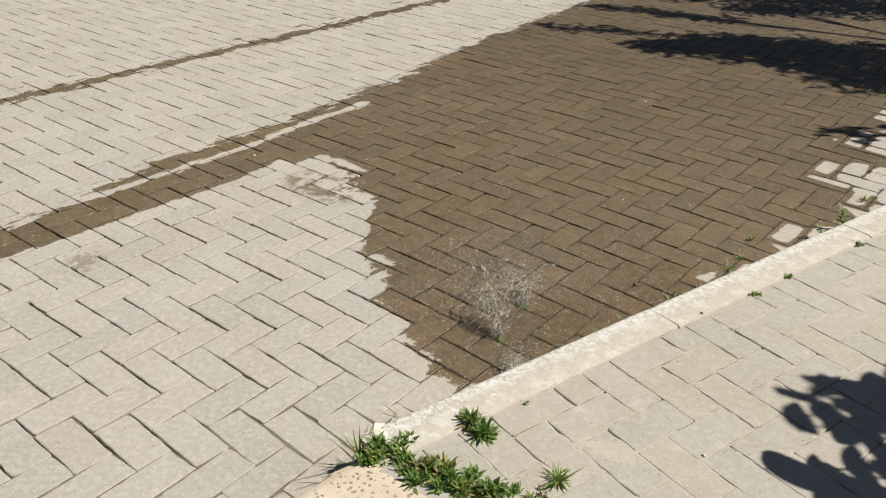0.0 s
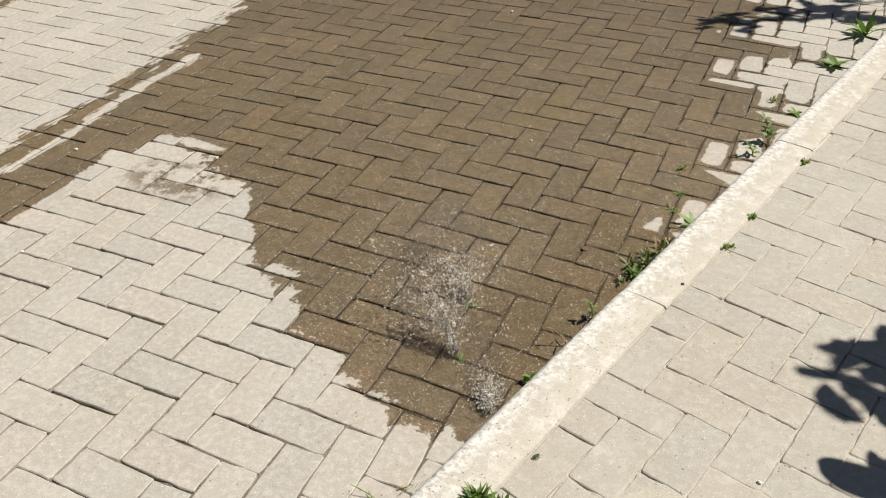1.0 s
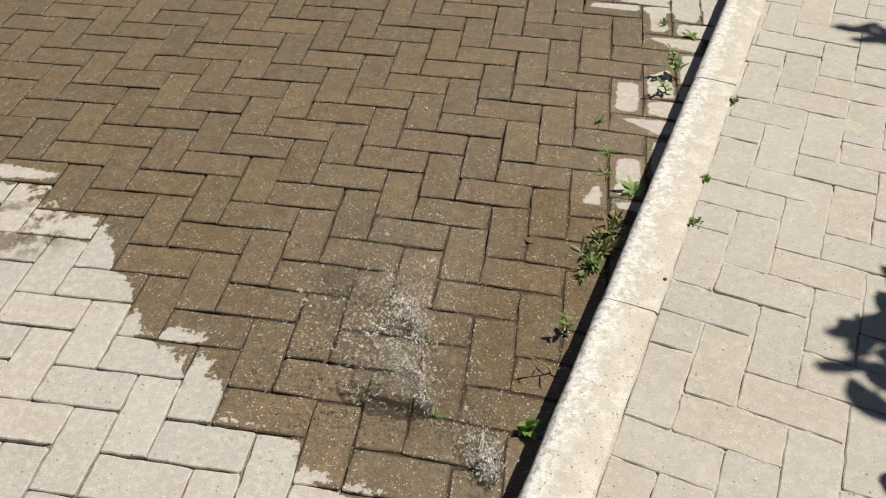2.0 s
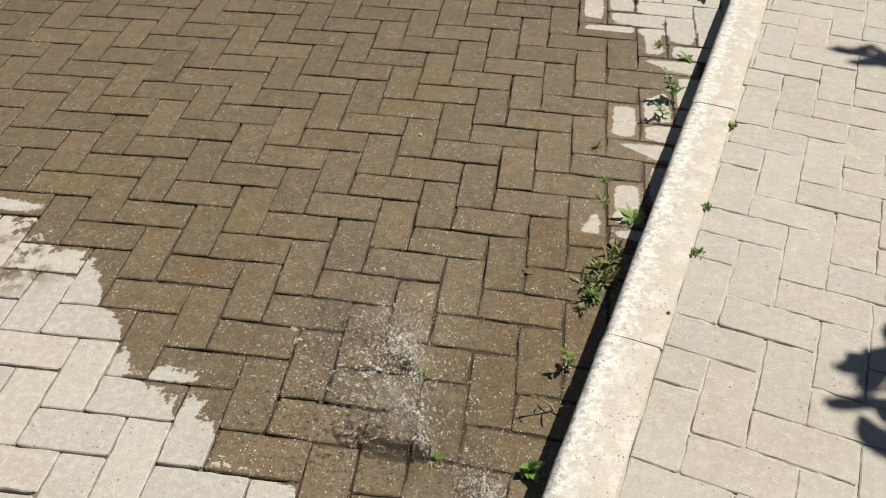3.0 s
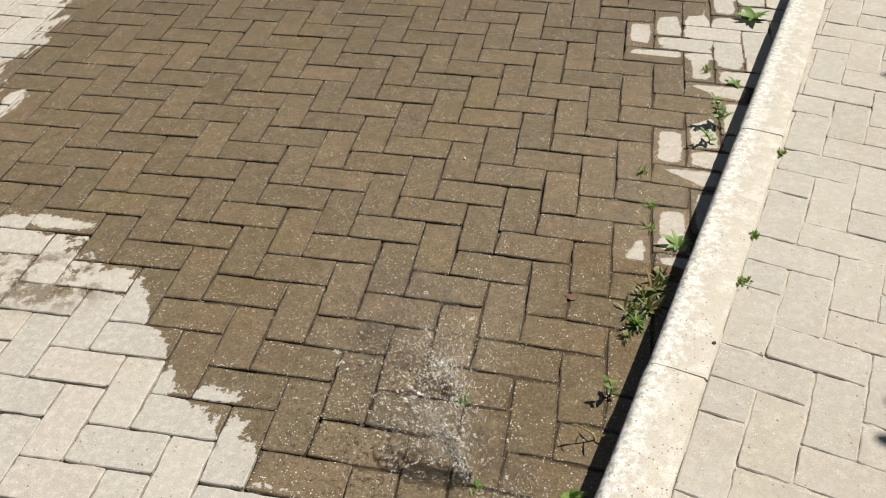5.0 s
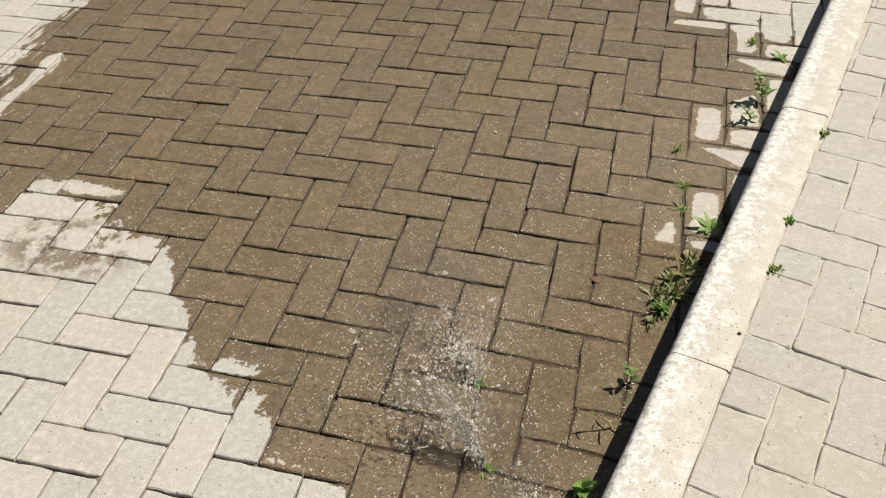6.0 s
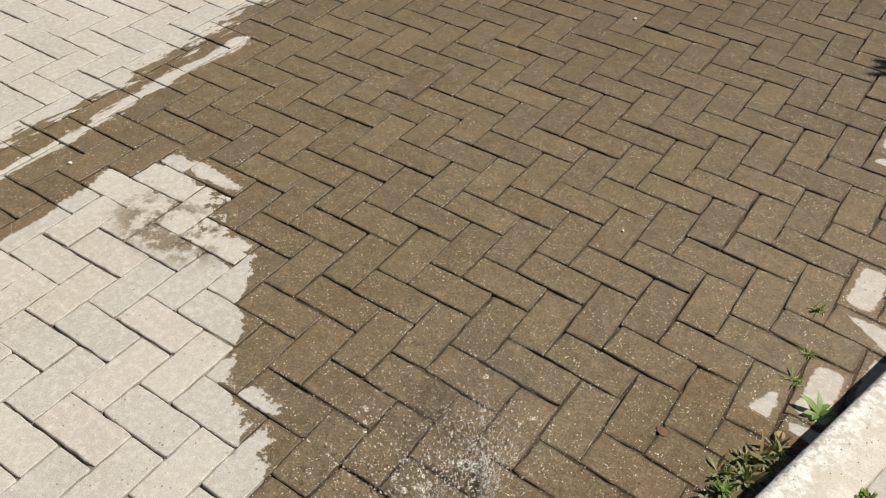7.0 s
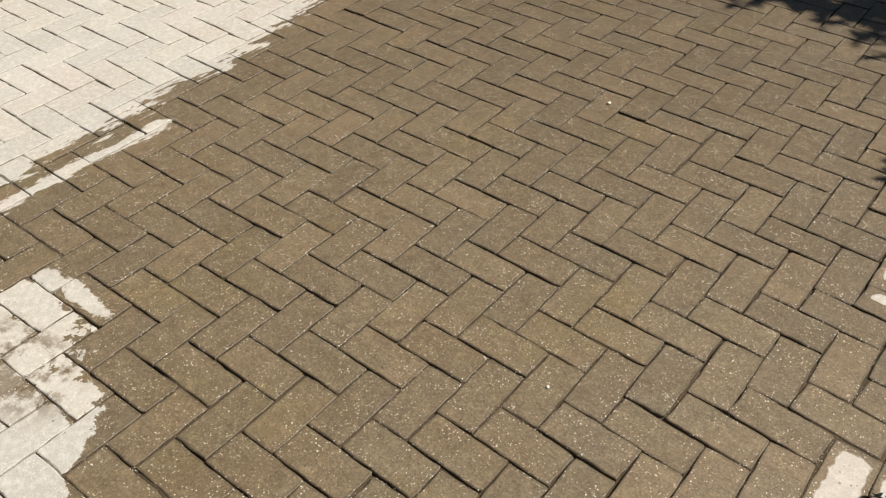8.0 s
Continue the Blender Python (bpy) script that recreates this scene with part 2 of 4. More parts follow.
ROAD_TONES = ((0.458, 0.426, 0.377), (0.408, 0.386, 0.352), (0.458, 0.406, 0.364))
WALK_TONES = ((0.450, 0.417, 0.366), (0.420, 0.395, 0.355), (0.456, 0.408, 0.347))
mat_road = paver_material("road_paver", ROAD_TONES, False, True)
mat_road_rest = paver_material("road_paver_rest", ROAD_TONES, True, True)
mat_walk = paver_material("pavement_paver", WALK_TONES, False, False)
mat_walk_rest = paver_material("pavement_paver_rest", WALK_TONES, True, False)


def sand_material(name, soaked):
    mat, n, b = material(name)
    light, dark, grain = ((0.20, 0.165, 0.125), (0.09, 0.075, 0.055), (0.27, 0.235, 0.19)) if soaked else ((0.52, 0.475, 0.40), (0.41, 0.37, 0.305), (0.56, 0.515, 0.445))
    p = n.node("ShaderNodeNewGeometry").outputs["Position"]
    col = n.mix(n.step(n.noise(p, 5.0, 4, 0.6), 0.3, 0.7), light, dark)
    col = n.mix(n.step(n.noise(p, 300.0, 3, 0.7), 0.4, 0.7), col, grain)
    if soaked:
        wet = n.tree.nodes.new("ShaderNodeGroup")
        wet.node_tree = WET
        wet.inputs[0].default_value, wet.inputs[1].default_value, wet.inputs[2].default_value = 0.6, 0.0, 0.0
        col = n.mix(wet.outputs[0], col, n.mix(1.0, col, (0.34, 0.26, 0.175), "MULTIPLY"))
    chips = n.voronoi(p, 290.0)
    csep = n.node("ShaderNodeSeparateXYZ", Vector=chips.outputs["Color"])
    chip = n.mul(n.step(chips.outputs["Distance"], 0.42, 0.26), n.mul(n.step(csep.outputs[0], 0.78, 0.82), n.step(n.noise(p, 11.0, 2), 0.42, 0.60)))
    col = n.mix(n.mul(chip, 0.8), col, n.mix(csep.outputs[1], (0.50, 0.42, 0.30), (0.78, 0.74, 0.66)))
    n.put(b.inputs["Base Color"], col)
    b.inputs["Roughness"].default_value = 0.95
    n.put(b.inputs["Normal"], n.bump(n.noise(p, 240.0, 4, 0.7), 0.8, 0.003))
    return mat


mat_bed = sand_material("bedding_sand", True)
mat_bed_dry = sand_material("dry_bedding_sand", False)


def kerb_material():
    mat, n, b = material("kerb_concrete")
    p = n.node("ShaderNodeNewGeometry").outputs["Position"]
    rnd = n.node("ShaderNodeObjectInfo").outputs["Random"]
    col = n.mix(rnd, (0.505, 0.465, 0.402), (0.535, 0.493, 0.430))
    blot = n.noise(p, 26.0, 5, 0.68)
    col = n.mix(n.mul(n.step(blot, 0.46, 0.64), 0.75), col, (0.66, 0.63, 0.58))
    col = n.mix(n.mul(n.step(n.noise(p, 7.0, 3, 0.6), 0.48, 0.75), 0.45), col, (0.43, 0.385, 0.31))
    grit = n.noise(p, 420.0, 2, 0.7)
    col = n.mix(n.mul(n.step(grit, 0.50, 0.66), 0.55), col, (0.30, 0.27, 0.22))
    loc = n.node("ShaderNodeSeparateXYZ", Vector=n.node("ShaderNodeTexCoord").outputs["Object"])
    # the front face and its rounded edge turn grey, with a ragged border
    grey_front = n.step(n.add(loc.outputs[0], n.mul(n.sub(n.noise(p, 45.0, 4, 0.7), 0.5), 0.05)), 0.026, 0.010)
    col = n.mix(n.mul(grey_front, 0.7), col, (0.29, 0.285, 0.27))
    lime = n.mul(n.step(n.add(loc.outputs[0], n.mul(n.sub(n.noise(p, 38.0, 4, 0.75), 0.5), 0.18)), 0.070, 0.030), n.step(n.noise(p, 70.0, 4, 0.75), 0.40, 0.56))
    col = n.mix(n.mul(lime, 0.8), col, (0.76, 0.75, 0.73))
    pores = n.voronoi(p, 115.0)
    psep = n.node("ShaderNodeSeparateXYZ", Vector=pores.outputs["Color"])
    pit = n.mul(n.step(pores.outputs["Distance"], 0.26, 0.12), n.step(psep.outputs[0], 0.76, 0.80))
    col = n.mix(n.mul(pit, 0.8), col, (0.12, 0.10, 0.08))
    n.put(b.inputs["Base Color"], col)
    b.inputs["Roughness"].default_value = 0.9
    n.put(b.inputs["Normal"], n.bump(n.add(n.mul(blot, 1.4), n.sub(n.mul(grit, 0.5), pit)), 0.6, 0.002))
    return mat


def slab_material():
    """Rough pinkish concrete with brown pebbles showing."""
    mat, n, b = material("pebbled_concrete")
    p = n.node("ShaderNodeNewGeometry").outputs["Position"]
    col = n.mix(n.step(n.noise(p, 12.0, 4, 0.6), 0.3, 0.7), (0.68, 0.58, 0.46), (0.60, 0.50, 0.385))
    warp = n.node("ShaderNodeVectorMath")
    warp.operation = "ADD"
    n.put(warp.inputs[0], p)
    n.put(warp.inputs[1], n.mix(1.0, (0.006, 0.006, 0.006), n.node("ShaderNodeTexNoise", Scale=70.0).outputs["Color"], "MULTIPLY"))
    v = n.voronoi(warp.outputs[0], 92.0)
    s = n.node("ShaderNodeSeparateXYZ", Vector=v.outputs["Color"])
    stone = n.mul(n.step(n.add(v.outputs["Distance"], n.mul(n.sub(n.noise(p, 300.0, 2), 0.5), 0.3)), 0.46, 0.34), n.step(s.outputs[0], 0.44, 0.48))
    col = n.mix(n.mul(stone, 0.85), col, n.mix(s.outputs[1], (0.17, 0.12, 0.08), (0.40, 0.31, 0.22)))
    grit = n.noise(p, 380.0, 3, 0.7)
    col = n.mix(n.mul(n.step(grit, 0.5, 0.7), 0.35), col, (0.72, 0.64, 0.52))
    n.put(b.inputs["Base Color"], col)
    b.inputs["Roughness"].default_value = 0.9
    n.put(b.inputs["Normal"], n.bump(n.add(grit, n.mul(stone, -0.8)), 0.7, 0.002))
    return mat


def leaf_material(name, c0, c1, dry=(0.30, 0.22, 0.09), dryness=0.1):
    mat, n, b = material(name)
    geo = n.node("ShaderNodeNewGeometry")
    p, rnd = geo.outputs["Position"], geo.outputs["Random Per Island"]
    rnd = n.math("FRACT", n.add(rnd, n.node("ShaderNodeObjectInfo").outputs["Random"]))
    col = n.mix(rnd, c0, c1)
    col = n.mix(n.mul(n.step(n.noise(p, 130.0, 3, 0.6), 0.4, 0.7), 0.4), col, n.mix(0.5, col, (0.30, 0.36, 0.10)))
    col = n.mix(n.step(n.math("FRACT", n.mul(rnd, 7.7)), 1.0 - dryness, 1.0 - dryness + 0.02), col, dry)
    n.put(b.inputs["Base Color"], col)
    b.inputs["Roughness"].default_value = 0.5
    b.inputs["Specular IOR Level"].default_value = 0.4
    t = n.node("ShaderNodeBsdfTranslucent")
    n.put(t.inputs["Color"], n.mix(1.0, col, (1.3, 1.5, 0.7), "MULTIPLY"))
    m = n.node("ShaderNodeMixShader")
    m.inputs[0].default_value = 0.28
    n.tree.links.new(b.outputs[0], m.inputs[1])
    n.tree.links.new(t.outputs[0], m.inputs[2])
    n.tree.links.new(m.outputs[0], n.tree.nodes["Material Output"].inputs["Surface"])
    return mat


def plain_material(name, c0, c1, scale, rough=0.9, relief=0.002):
    mat, n, b = material(name)
    p = n.node("ShaderNodeNewGeometry").outputs["Position"]
    n.put(b.inputs["Base Color"], n.mix(n.step(n.noise(p, scale, 4, 0.65), 0.3, 0.7), c0, c1))
    b.inputs["Roughness"].default_value = rough
    n.put(b.inputs["Normal"], n.bump(n.noise(p, scale * 3, 4, 0.7), 0.7, relief))
    return mat


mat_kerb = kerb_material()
mat_slab = slab_material()
mat_leaf = leaf_material("weed_leaf", (0.085, 0.155, 0.032), (0.17, 0.26, 0.075))
mat_bright = leaf_material("bright_leaf", (0.12, 0.215, 0.05), (0.20, 0.29, 0.09), dryness=0.0)
mat_pale = leaf_material("pale_leaf_green", (0.19, 0.26, 0.12), (0.30, 0.36, 0.20), dryness=0.08)
mat_dusty = leaf_material("dusty_leaf", (0.15, 0.17, 0.08), (0.27, 0.28, 0.15), dryness=0.22)
mat_grass = leaf_material("grass_blade", (0.10, 0.19, 0.035), (0.24, 0.31, 0.08), dry=(0.42, 0.33, 0.15), dryness=0.18)
mat_crown = leaf_material("tree_leaf", (0.045, 0.09, 0.02), (0.09, 0.15, 0.04), dryness=0.02)
mat_straw = plain_material("dry_stem", (0.22, 0.15, 0.08), (0.36, 0.27, 0.15), 60.0)
mat_bark = plain_material("bark", (0.16, 0.12, 0.085), (0.26, 0.21, 0.16), 22.0, relief=0.01)
mat_white = plain_material("limewashed_stone", (0.80, 0.77, 0.68), (0.66, 0.60, 0.48), 40.0)
mat_earth = plain_material("dry_earth", (0.30, 0.24, 0.17), (0.20, 0.155, 0.11), 3.0, relief=0.01)
mat_dark_spot = plain_material("dark_spot", (0.05, 0.04, 0.03), (0.10, 0.08, 0.06), 90.0)
mat_pale_leaf = plain_material("pale_leaf", (0.55, 0.50, 0.30), (0.42, 0.40, 0.20), 40.0, 0.7)
mat_straw_leaf = plain_material("fallen_leaf", (0.17, 0.085, 0.045), (0.10, 0.055, 0.032), 50.0, 0.8)


def water_material():
    """Thin, aerated water: mostly clear, with white, glossy glints."""
    mat, n, b = material("splashing_water")
    b.inputs["Base Color"].default_value = (0.90, 0.86, 0.78, 1)
    b.inputs["Roughness"].default_value = 0.06
    b.inputs["IOR"].default_value = 1.33
    p = n.node("ShaderNodeNewGeometry").outputs["Position"]
    m = n.node("ShaderNodeMixShader")
    n.put(m.inputs[0], n.add(0.06, n.mul(n.step(n.noise(p, 260.0, 3, 0.6), 0.46, 0.62), 0.46)))
    n.tree.links.new(n.node("ShaderNodeBsdfTransparent").outputs[0], m.inputs[1])
    n.tree.links.new(b.outputs[0], m.inputs[2])
    n.tree.links.new(m.outputs[0], n.tree.nodes["Material Output"].inputs["Surface"])
    return mat


def clear_material(name, air, scale):
    """Clear running water: refracting, with cloudy streaks of air."""
    mat, n, b = material(name)
    p = n.node("ShaderNodeNewGeometry").outputs["Position"]
    b.inputs["Base Color"].default_value = (0.97, 0.95, 0.92, 1)
    b.inputs["Roughness"].default_value = 0.03
    b.inputs["IOR"].default_value = 1.33
    b.inputs["Transmission Weight"].default_value = 1.0
    n.put(b.inputs["Normal"], n.bump(n.noise(p, 170.0, 3, 0.6), 0.6, 0.003))
    foam = n.node("ShaderNodeBsdfDiffuse", Color=(0.88, 0.84, 0.76, 1))
    m = n.node("ShaderNodeMixShader")
    n.put(m.inputs[0], n.mul(n.step(n.noise(p, scale, 4, 0.65), 0.50, 0.68), air))
    n.tree.links.new(b.outputs[0], m.inputs[1])
    n.tree.links.new(foam.outputs[0], m.inputs[2])
    clear = n.node("ShaderNodeMixShader")
    clear.inputs[0].default_value = 0.38
    n.tree.links.new(n.node("ShaderNodeBsdfTransparent").outputs[0], clear.inputs[1])
    n.tree.links.new(m.outputs[0], clear.inputs[2])
    n.tree.links.new(clear.outputs[0], n.tree.nodes["Material Output"].inputs["Surface"])
    return mat


mat_water = water_material()
mat_stream = clear_material("streaming_water", 0.9, 190.0)
mat_film = clear_material("run_off_film", 0.22, 150.0)


# ---------------------------------------------------------------- mesh helpers
def mesh_of(name, verts, faces, mat, smooth=False, uvs=None):
    me = bpy.data.meshes.new(name)
    me.from_pydata(verts, [], faces)
    if uvs is not None:
        layer = me.uv_layers.new(name="UVMap")
        flat = [c for f in faces for i in f for c in uvs[i]]
        layer.data.foreach_set("uv", flat)
    me.materials.append(mat)
    if smooth:
        me.polygons.foreach_set("use_smooth", [True] * len(me.polygons))
    me.update()
    return me


def part(name, data, parent, label=""):
    ob = new(name, data)
    ob.parent = parent
    return tagged(ob, label)


def thing(name, label, category, place, group="", kind="", turn=0.0):
    ob = new(name)
    ob.empty_display_size = 0.05
    ob.matrix_basis = pose(*place, 0, 0, turn)
    return tagged(ob, label, category, group, kind)


def clip(poly, nx, ny, d):
    """Keeps the part of a polygon where nx*x + ny*y <= d."""
    out = []
    for i, p in enumerate(poly):
        q = poly[(i + 1) % len(poly)]
        sp, sq = nx * p[0] + ny * p[1] - d, nx * q[0] + ny * q[1] - d
        if sp <= 0:
            out.append(p)
        if sp * sq < 0:
            f = sp / (sp - sq)
            out.append((p[0] + f * (q[0] - p[0]), p[1] + f * (q[1] - p[1])))
    return out


def area(poly):
    return 0.5 * sum(p[0] * q[1] - q[0] * p[1] for p, q in zip(poly, poly[1:] + poly[:1]))


def inset(poly, d):
    """Moves the corners of a polygon inwards by d from both their sides."""
    out = []
    for i, p in enumerate(poly):
        o, q = poly[i - 1], poly[(i + 1) % len(poly)]
        ax, ay, bx, by = p[0] - o[0], p[1] - o[1], q[0] - p[0], q[1] - p[1]
        la, lb = math.hypot(ax, ay) or 1e-6, math.hypot(bx, by) or 1e-6
        mx, my = -ay / la - by / lb, ax / la + bx / lb
        k = d * 2 / max(0.8, mx * mx + my * my)
        out.append((p[0] + mx * k, p[1] + my * k))
    return out


def block(poly, top, bevel, depth, rng=None):
    """A chamfered block on a convex polygon: verts, faces, uvs (local x, y)."""
    inner = inset(poly, bevel)
    n = len(poly)
    j = (lambda s: rng.uniform(-s, s)) if rng else (lambda s: 0.0)
    verts = [(x + j(0.0006), y + j(0.0006), top) for x, y in inner]
    verts += [(x, y, top - bevel * 0.8 + j(0.0006)) for x, y in poly]
    verts += [(x, y, top - depth) for x, y in poly]
    faces = [tuple(range(n))]
    for k in range(n):
        m = (k + 1) % n
        faces.append((n + k, n + m, m, k))
        faces.append((2 * n + k, 2 * n + m, n + m, n + k))
    return verts, faces, [(v[0], v[1]) for v in verts]


# ---------------------------------------------------------------- kerb line
SLOPE = 0.235                      # the kerb runs along (SLOPE, 1)
LINE = math.hypot(SLOPE, 1)
ALONG = Vector((SLOPE / LINE, 1 / LINE, 0))
ACROSS = Vector((1 / LINE, -SLOPE / LINE, 0))     # from the road to the pavement
FRONT = Vector((-1.02, 2.17, 0))
KERB_TOP, KERB_WIDE, WALK_TOP = 0.127, 0.126, 0.121
FRONT_D = ACROSS.dot(FRONT)


def kerb_point(s, across, z):
    return FRONT + ALONG * s + ACROSS * across + Vector((0, 0, z))


# ---------------------------------------------------------------- ground, road, pavement
def sheet(name, x0, y0, x1, y1, top, depth, mat, poly=None):
    pts = poly or [(x0, y0), (x1, y0), (x1, y1), (x0, y1)]
    n = len(pts)
    verts = [(x, y, top) for x, y in pts] + [(x, y, top - depth) for x, y in pts]
    faces = [tuple(range(n)), tuple(range(2 * n - 1, n - 1, -1))]
    faces += [(n + k, n + (k + 1) % n, (k + 1) % n, k) for k in range(n)]
    return new(name, mesh_of(name, verts, faces, mat))


ground = tagged(sheet("ground", -400, -400, 400, 400, -0.09, 0.1, mat_earth), "dry bare earth round the paved road", "ground", kind="structure")
k0, k1 = kerb_point(-5.6, 0.03, 0), kerb_point(9.4, 0.03, 0)
road = tagged(sheet("road", 0, 0, 0, 0, -0.0135, 0.07, mat_bed, [(-9.0, k0.y), (k0.x, k0.y), (k1.x, k1.y), (-9.0, k1.y)]),
              "herringbone road of grey concrete pavers, partly soaked with water", "road", kind="structure")
w0, w1 = kerb_point(-5.2, 0.09, 0), kerb_point(9.0, 0.09, 0)
v0, v1 = kerb_point(-5.2, 2.6, 0), kerb_point(9.0, 2.6, 0)
pavement = tagged(sheet("pavement", 0, 0, 0, 0, WALK_TOP - 0.0085, 0.18, mat_bed_dry, [w0[:2], v0[:2], v1[:2], w1[:2]]),
                  "raised pavement of beige concrete pavers beside the kerb", "pavement", kind="structure")


def joint_sand(parent, s0, s1, a0, a1, step, top, full, deep, mat, silt, fill):
    """The sand between the pavers: washed out in places, elsewhere filling the joints, silted up past silt metres across."""
    rows, cols = int((s1 - s0) / step), int((a1 - a0) / step)
    verts, faces = [], []
    for i in range(rows + 1):
        for j in range(cols + 1):
            p = kerb_point(s0 + (s1 - s0) * i / rows, a0 + (a1 - a0) * j / cols, 0)
            h = noise.noise(p * 9.0) * 0.8 + noise.noise(p * 31.0) * 0.5 + noise.noise(p * 2.1) * 0.4
            silted = min(1.0, max(0.0, (a0 + (a1 - a0) * j / cols - silt) / 0.4))
            f = min(1.0, max(0.0, fill + 1.15 * h + silted))
            verts.append((p.x, p.y, top - deep + (deep - full) * f))
    for i in range(rows):
        for j in range(cols):
            a = i * (cols + 1) + j
            faces.append((a, a + 1, a + cols + 2, a + cols + 1))
    part("joint_sand", mesh_of("joint_sand", verts, faces, mat), parent)


joint_sand(road, -1.8, 4.6, -3.6, -0.004, 0.018, 0.0, 0.0030, 0.0125, mat_bed, -0.50, 0.50)
joint_sand(pavement, -1.0, 4.2, 0.105, 1.7, 0.014, WALK_TOP, 0.0009, 0.0078, mat_bed_dry, 9.0, 0.62)


# ---------------------------------------------------------------- kerb stones
def kerb_stone(length, seed):
    """A long concrete kerb block with a rounded, worn front edge; its length runs along y, x goes to the pavement."""
    rng = random.Random(seed)
    prof = [(0.012, -0.10), (0.004, 0.0), (0.0, KERB_TOP - 0.024)]
    for k in range(1, 6):
        a = math.pi / 2 * k / 5
        prof.append((0.020 - 0.020 * math.cos(a), KERB_TOP - 0.024 + 0.024 * math.sin(a)))
    prof += [(0.06, KERB_TOP + 0.001), (KERB_WIDE - 0.006, KERB_TOP), (KERB_WIDE, KERB_TOP - 0.006), (KERB_WIDE, -0.10)]
    rings = 26
    verts, faces = [], []
    for i in range(rings + 1):
        f = i / rings
        y = f * length if 0 < i < rings else (0.0 if i == 0 else length)
        end = 0.0015 if i in (0, rings) else 0.0
        for k, (px, pz) in enumerate(prof):
            w = noise.noise(Vector((seed * 3.1, y * 9.0, k * 0.35))) * 0.0022 + rng.uniform(-0.0006, 0.0006)
            edge = 1.0 if 3 <= k <= 8 else 0.4
            verts.append((px + w * edge + (0.0012 if end and px < 0.05 else 0.0), y, pz + w * edge - end * (1.0 if k > 2 else 0.0)))
    m = len(prof)
    for i in range(rings):
        for k in range(m - 1):
            a, b = i * m + k, i * m + k + 1
            faces.append((a, b, b + m, a + m))
    caps = len(verts)
    verts += verts[:m] + verts[rings * m:rings * m + m]
    faces.append(tuple(range(caps + m - 1, caps - 1, -1)))
    faces.append(tuple(range(caps + m, caps + 2 * m)))
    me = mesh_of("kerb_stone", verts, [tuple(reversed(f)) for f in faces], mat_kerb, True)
    return me


kerb = tagged(new("kerb", mesh_of("kerb", [tuple(kerb_point(s, a, z)) for s in (-1.02, 9.0) for a, z in ((0.02, -0.05), (0.10, -0.05), (0.10, 0.06), (0.02, 0.06))],
                                  [(0, 1, 2, 3), (7, 6, 5, 4), (0, 4, 5, 1), (1, 5, 6, 2), (2, 6, 7, 3), (3, 7, 4, 0)], mat_bed_dry)),
              "straight cream concrete kerb between road and pavement", "kerb", kind="structure")
kerb_turn = -math.degrees(math.atan(SLOPE))
starts = [-1.03, -0.0725, 0.925, 1.915, 2.895, 3.885, 4.875, 5.865, 6.855, 7.845, 8.835]
for i, s in enumerate(starts[:-1]):
    st = part("kerb_stone", kerb_stone(starts[i + 1] - s - 0.004, i + 1), kerb)
    place = kerb_point(s + 0.002, (-0.0012, 0.0, 0.001, -0.001)[i % 4], (0.0, 0.0, 0.001)[i % 3])
    st.matrix_basis = pose(*place, 0, 0, kerb_turn + (0.05, -0.04, 0.06, -0.06)[i % 4])


# ---------------------------------------------------------------- pavers
DRIFT_X = (0.0029, -0.0222, -0.0072, -0.0005, 0.0020, 0.0023, 0.0106, -0.0032, 0.0092, -0.0012)
DRIFT_Y = (0.0016, -0.0104, -0.0159, -0.0306, 0.0043, 0.0078, -0.0132, 0.0098, -0.0046, 0.0063)


def drift(u, v):
    """The road's courses bend and stretch a little where they were laid by hand: the offset of a place, in metres."""
    a, b = max(-1.7, min(1.7, (u + 1.875) / 1.04)), max(-1.7, min(1.7, (v - 2.4765) / 1.04))
    terms = (1.0, a, b, a * a, a * b, b * b, a ** 3, a * a * b, a * b * b, b ** 3)
    return sum(c * t for c, t in zip(DRIFT_X, terms)), sum(c * t for c, t in zip(DRIFT_Y, terms))


def widen(u, v):
    """The pavement's courses open a little farther on, up to the end of the shrubs."""
    return 0.0, 0.070 * max(0.0, min(1.2, v - 2.515))


def herringbone(angle, pitch, off, shift, x0, x1, y0, y1, bent=None):
    """Centres of the pavers of a herringbone: place, turn; cells of the given pitch."""
    ca, sa = math.cos(radians(angle)), math.sin(radians(angle))
    us = [ca * x + sa * y for x in (x0, x1) for y in (y0, y1)]
    vs = [-sa * x + ca * y for x in (x0, x1) for y in (y0, y1)]
    for i in range(int(min(us) / pitch) - 2, int(max(us) / pitch) + 3):
        for j in range(int(min(vs) / pitch) - 2, int(max(vs) / pitch) + 3):
            k = (i - j + shift) % 4
            if k == 0:
                u, v, lie = (i + 1) * pitch + off[0], (j + 0.5) * pitch + off[1], True
            elif k == 2:
                u, v, lie = (i + 0.5) * pitch + off[0], j * pitch + off[1], False
            else:
                continue
            x, y = ca * u - sa * v, sa * u + ca * v
            lean, grow = 0.0, (1.0, 1.0)
            if bent:
                du, dv = bent(u, v)
                (au, av), (bu, bv) = bent(u + 0.1, v), bent(u, v + 0.1)
                lean = math.degrees(math.atan2(av - dv, 0.1) if lie else -math.atan2(bu - du, 0.1))
                grow = (1 + (au - du) * 10, 1 + (bv - dv) * 10)
                grow = grow if lie else grow[::-1]
                x, y = x + ca * du - sa * dv, y + sa * du + ca * dv
            if x0 <= x <= x1 and y0 <= y <= y1:
                yield x, y, angle + lean + (0.0 if lie else 90.0), grow


